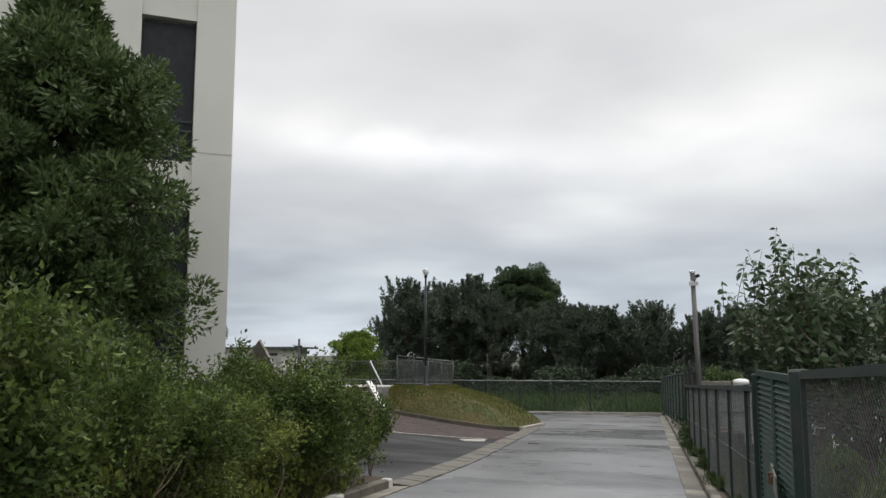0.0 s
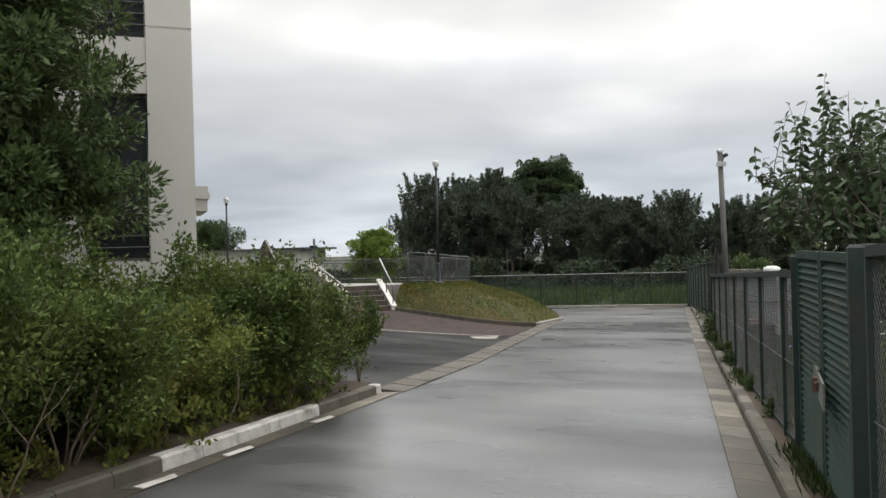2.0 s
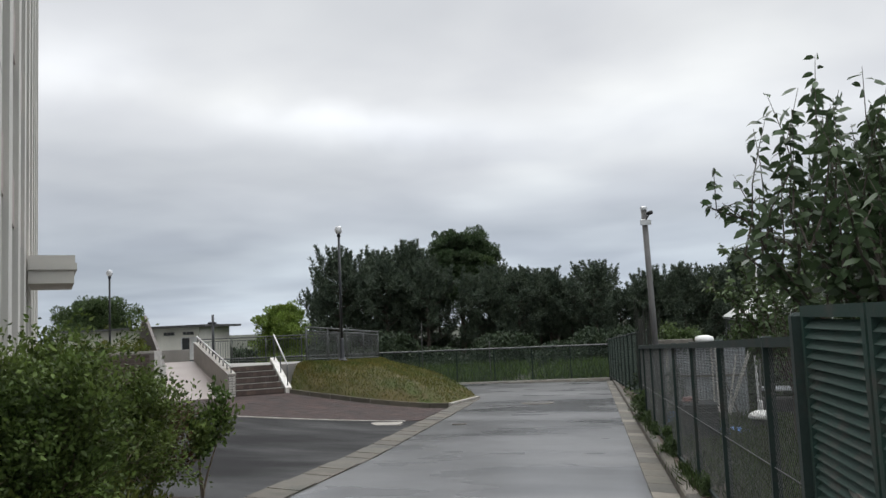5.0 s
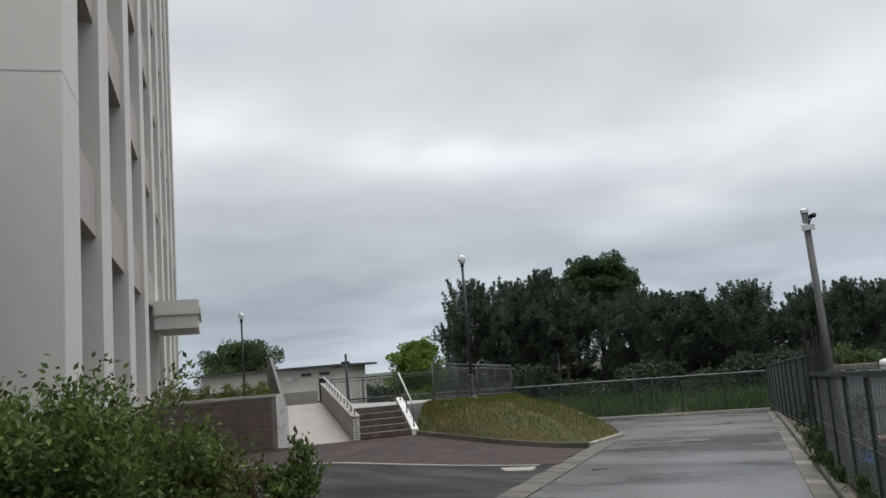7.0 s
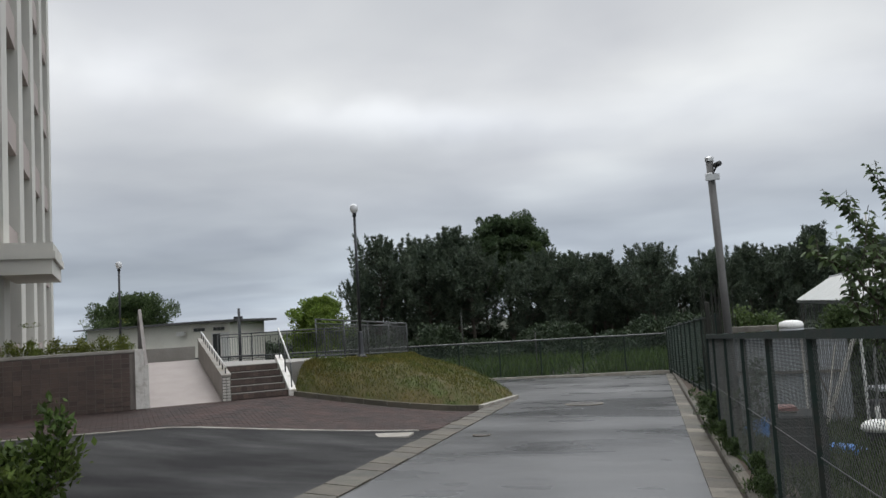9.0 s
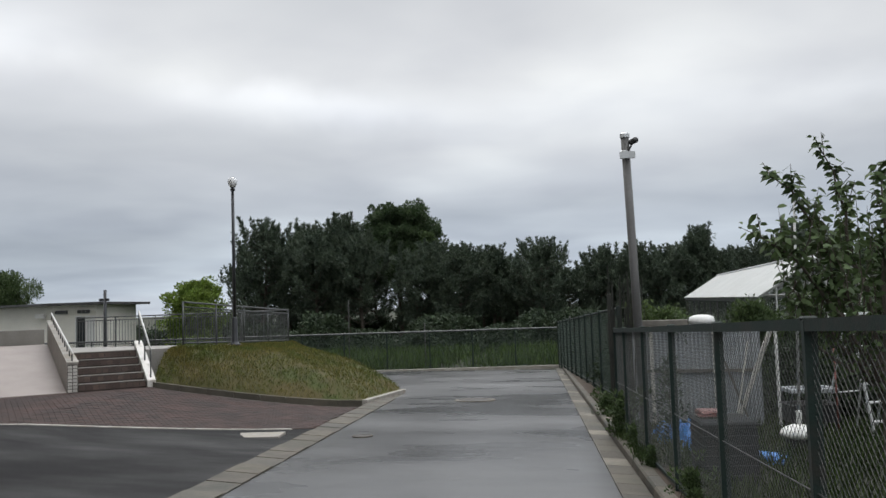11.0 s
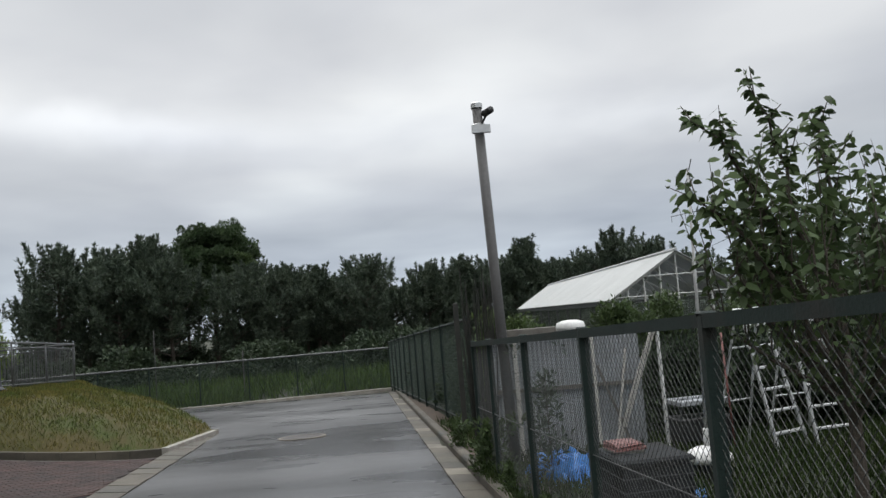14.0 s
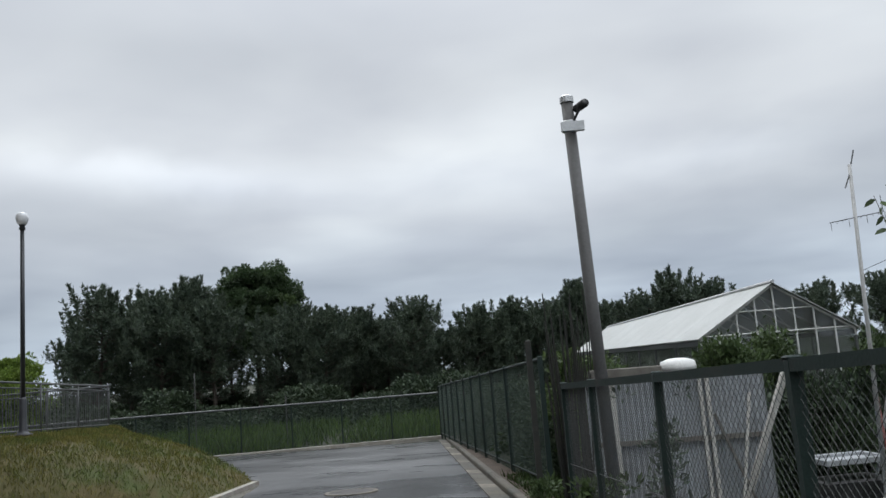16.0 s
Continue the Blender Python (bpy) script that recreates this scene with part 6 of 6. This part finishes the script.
pts[:, 1] -= np.clip((-3.85 - pts[:, 0]) * 0.18, 0, 9)
keep = np.sin(pts[:, 0] * 0.9) + np.sin(pts[:, 0] * 0.37 + 1.7) + 0.06 * (pts[:, 0] + 20) + rng.normal(0, 0.5, len(pts)) > -0.9
pts = pts[keep]
grass_field("tall_grass", "rank green grass behind the net fence", pts, 0.85, GRASS_TALL, rng, 0.06)
n_ = 70000
yy = rng.uniform(3, 30, n_)
pts = np.stack([0.32 - 0.103 * (yy - 8.5) + rng.uniform(0.1, 9.5, n_), yy, -0.039 * yy + 0.02], 1)
grass_field("garden_grass", "uneven grass behind the chain-link fence", pts, 0.20, GRASS, rng, 0.018)
n_ = 5000
yy = rng.uniform(2, 27, n_)
yy = yy[(np.sin(yy * 2.3) + np.sin(yy * 0.9 + 1) > 0.2)]
pts = np.stack([0.32 - 0.103 * (yy - 8.5) + rng.normal(-0.04, 0.07, len(yy)), yy, -0.039 * yy + 0.08], 1)
grass_field("verge_weeds", "weeds along the foot of the fence", pts, 0.15, GRASS, rng, 0.012)

# leafy weeds at the foot of the fence, brush behind the far fences
weed = clump_tree(rng, "weed_clump", "dark leafy weeds at the foot of the fence", (x_fence(22.3) - 0.02, 22.4, zroad(22.4) + 0.06), 0.62, 0.24, L_WOOD, dome, limbs=12, low=0.1, pads=5, pad=(0.12, 0.10), per=26, leaf=(0.075, 0.035), upward=0.6, trunk=0.01, group="fence weeds", category="weeds")
for i, (y, k) in enumerate(((25.3, 0.6), (21.0, 0.5), (17.0, 0.6), (16.5, 0.4), (13.4, 0.35), (11.2, 0.35), (19.4, 0.4))):
    c = copy_thing(weed, Matrix.Translation((x_fence(y) - 0.03, y, zroad(y) + 0.06)) @ Matrix.Rotation(1.3 * i, 4, "Z"))
    c.scale = (k, k, k)
for i, y in enumerate((29.0, 31.5, 34.0, 37.0, 40.0, 43.5, 47.0)):
    c = copy_thing(und[i % 3], Matrix.Translation((-1.10 - 0.127 * (y - 27.4) + 1.0, y, zroad(y))) @ Matrix.Rotation(1.9 * i, 4, "Z"))
    c.scale = (0.4, 0.55, 0.62)
sprout = clump_tree(rng, "weed_clump", "bright green sprouts before the hedge", (kerb_x(4.2) - 0.3, 4.2, zroad(4.2) + 0.1), 0.42, 0.22, L_SHRUB_Y, dome, limbs=9, low=0.1, pads=4, pad=(0.09, 0.07), per=14, leaf=(0.06, 0.03), upward=0.7, trunk=0.008, group="hedge weeds", category="weeds")
for i in range(17):
    y = 0.8 + 0.65 * i + rng.uniform(-0.2, 0.2)
    k = rng.uniform(0.6, 1.5)
    c = copy_thing(sprout, Matrix.Translation((kerb_x(y) - rng.uniform(0.28, 0.55), y, zroad(y) + 0.1)) @ Matrix.Rotation(1.3 * i, 4, "Z"))
    c.scale = (k, k, k)
yard = None
for i, (x, y, k) in enumerate(((1.5, 5.3, 1.0), (2.1, 7.0, 1.25), (1.35, 7.9, 0.8), (2.9, 8.4, 1.3), (2.4, 5.9, 1.1), (3.6, 10.6, 1.3), (2.6, 12.2, 1.0), (1.6, 13.4, 0.7))):
    m = Matrix.Translation((x, y, ground_at(x, y))) @ Matrix.Rotation(1.7 * i, 4, "Z")
    if yard is None:
        yard = clump_tree(rng, "yard_plant", "tall leafy green plant in the yard behind the fence", (x, y, ground_at(x, y)), 0.95, 0.5, L_SHRUB, dome, limbs=16, low=0.08, pads=4, pad=(0.18, 0.20), per=30, leaf=(0.15, 0.03), upward=1.0, trunk=0.012, group="yard plants", category="plant")
    else:
        yp = copy_thing(yard, m)
        yp.scale = (k, k, k)

# clipped bushes in the planter behind the tiled wall
pb = None
for i in range(6):
    m = GRID_S @ Matrix.Translation((-6.7 + 0.52 * i, 1.1, 0.72))
    if pb is None:
        pb = clump_tree(rng, "planter_bush", "low clipped bush in the planter behind the tiled wall", m.translation, 0.55, 0.34, L_SHRUB_Y, dome, limbs=16, low=0.08, pads=4, pad=(0.12, 0.09), per=22, leaf=(0.06, 0.03), upward=0.5, trunk=0.012, group="planter bushes", category="bush")
    else:
        copy_thing(pb, Matrix.Translation(m.translation) @ Matrix.Rotation(1.4 * i, 4, "Z"))
cl = clump_tree(rng, "climbing_plant", "dark withered climber before the grey sheet wall", (-0.5, 21.7, zroad(21.7)), 1.25, 0.22, L_PINE, dome, limbs=14, low=0.15, pads=4, pad=(0.10, 0.08), per=9, leaf=(0.09, 0.03), upward=0.5, trunk=0.012, category="plant")
# bare twigs standing out of the hedge
for i, (y, off) in enumerate(((2.6, 0.35), (4.6, 0.45), (6.0, 0.3), (7.4, 0.5), (9.0, 0.4), (10.4, 0.5), (11.5, 0.45))):
    t = thing("bare_stem", "bare pale twiggy stem before the hedge", "stem", (kerb_x(y) - off, y, zroad(y) + 0.1), group="bare stems")
    wood, tips = Shape(), []
    for _ in range(3):
        grow(rng, wood, (0, 0, -0.05), (rng.normal(0, 0.35), rng.normal(0, 0.35), 1), rng.uniform(0.7, 1.15), 0.011, 0, 2, 1, tips, bend=0.15, up=0.05, ratio=0.45, angle=0.7, sides=5, start=0.4, steps=6)
    part("stem", wood, STEM_PALE, t)


sprig = shrub(rng, "shrub", "slender pale-leaved shoots standing above the hedge", 1.82, L_SHRUB, stems=4, per=5, spread=0.05)
sprig.matrix_basis = Matrix.Translation((kerb_x(9.6) - 1.2, 9.6, zroad(9.6) + 0.13))
for i, (y, off, k) in enumerate(((8.2, 1.6, 0.98), (10.3, 1.0, 0.92), (10.9, 1.7, 0.88), (9.1, 2.2, 1.02), (7.2, 1.9, 1.0), (6.0, 2.4, 1.03), (4.6, 2.0, 1.0), (11.2, 0.9, 0.72), (3.0, 2.6, 1.0))):
    c = copy_thing(sprig, Matrix.Translation((kerb_x(y) - off, y, zroad(y) + 0.13)) @ Matrix.Rotation(1.9 * i, 4, "Z"))
    c.scale = (k, k, k)


# ---- small pieces last: paving bricks and wall tiles ----
BW, BL, GAP = 0.10, 0.205, 0.006
brick_ref = Shape().bev(-BL / 2 + GAP / 2, BL / 2 - GAP / 2, -BW / 2 + GAP / 2, BW / 2 - GAP / 2, -0.03, 0.006, 0.004).mesh("brick", BRICK_PIECE)
rest, count = Shape(), 0
rng = np.random.default_rng(21)
row_ = 0
uu = -6.4
while uu < 0.0:
    nn = -7.05 + (row_ % 2) * BL / 2
    while nn < 5.4:
        x, y = plaza_xy(nn, uu)
        if uu > lot_line(nn) + 0.06 and uu < kerb_front(nn) - (0.05 if nn < 0 else 0.22) and x < x_left(y) - 0.55:
            z = zlot(x, y)
            e = 0.1
            nx, ny = -(zlot(x + e, y) - zlot(x - e, y)) / (2 * e), -(zlot(x, y + e) - zlot(x, y - e)) / (2 * e)
            up_ = Vector((nx, ny, 1)).normalized()
            ax = (N - up_ * N.dot(up_)).normalized()
            m = Matrix((ax, up_.cross(ax), up_)).transposed().to_4x4()
            m = Matrix.Translation((x, y, z + rng.normal(0, 0.0012))) @ m @ Matrix.Rotation(rng.normal(0, 0.008), 4, "Z")
            if count < 300 and -0.6 < nn < 2.6 and uu > -2.3:
                b = new("brick", brick_ref)
                b.parent = paving
                b.matrix_basis = m
                count += 1
            else:
                rest.bev(-BL / 2 + GAP / 2, BL / 2 - GAP / 2, -BW / 2 + GAP / 2, BW / 2 - GAP / 2, -0.02, 0.006, 0.004, m)
        nn += BL
    uu += BW
    row_ += 1
ob = part("paving_bricks", rest, BRICK_PAVE, paving)
ob["kind"] = "stuff"

# pale line of edging blocks where bricks meet asphalt
edge = thing("edging", "pale concrete edging between bricks and asphalt", "edging", kind="structure")
nn = -7.0
while nn < 3.0:
    n1 = nn + 0.59
    p = [plaza_xy(nn, lot_line(nn) - 0.05), plaza_xy(n1, lot_line(n1) - 0.05), plaza_xy(n1, lot_line(n1) + 0.05), plaza_xy(nn, lot_line(nn) + 0.05)]
    if max(x - x_left(y) for x, y in p) < -0.50:
        part("edging_block", Shape().prism(p, lambda x, y: zlot(x, y) - 0.08, lambda x, y: zlot(x, y) + 0.012), CONCRETE_PALE, edge)
    nn += 0.6


def tile_face(parent, n0, n1, z0, z1, u, tw, th, material, name="tile"):
    """Courses of tiles laid proud on a face that looks down the slope."""
    ref = Shape().box(0.007, tw - 0.007, -0.012, 0.004, 0.007, th - 0.007, None).mesh(name, material)
    rows_, k = int((z1 - z0) / th), 0
    for r in range(rows_):
        a = n0
        while a + tw <= n1 + 0.001:
            o = new(name, ref)
            o.parent = parent
            o.matrix_basis = GRID_S @ Matrix.Translation((a, u, z0 + r * th))
            a += tw
            k += 1
    return k


tile_face(low_wall, -7.1, -3.98, LOT_Z - 0.02, 0.92, -0.004, 0.195, 0.115, WALL_TILE_PIECE)
structure("trim", Shape().box(-1.815, -1.61, -0.003, 0.0, LOT_Z, LOT_Z + 0.61, GRID_S), JOINT, "grey joints of the ramp wall end", "trim")
tile_face(ramp_wall, -1.815, -1.61, LOT_Z + 0.0, LOT_Z + 0.60, -0.007, 0.1025, 0.075, PALE_TILE_PIECE)
for i in range(5):
    tile_face(stairs, -1.59, -0.17, LOT_Z + 0.16 * i + 0.02, LOT_Z + 0.16 * (i + 1) + 0.001, 0.35 * i - 0.004, 0.142, 0.13, WALL_TILE_PIECE)
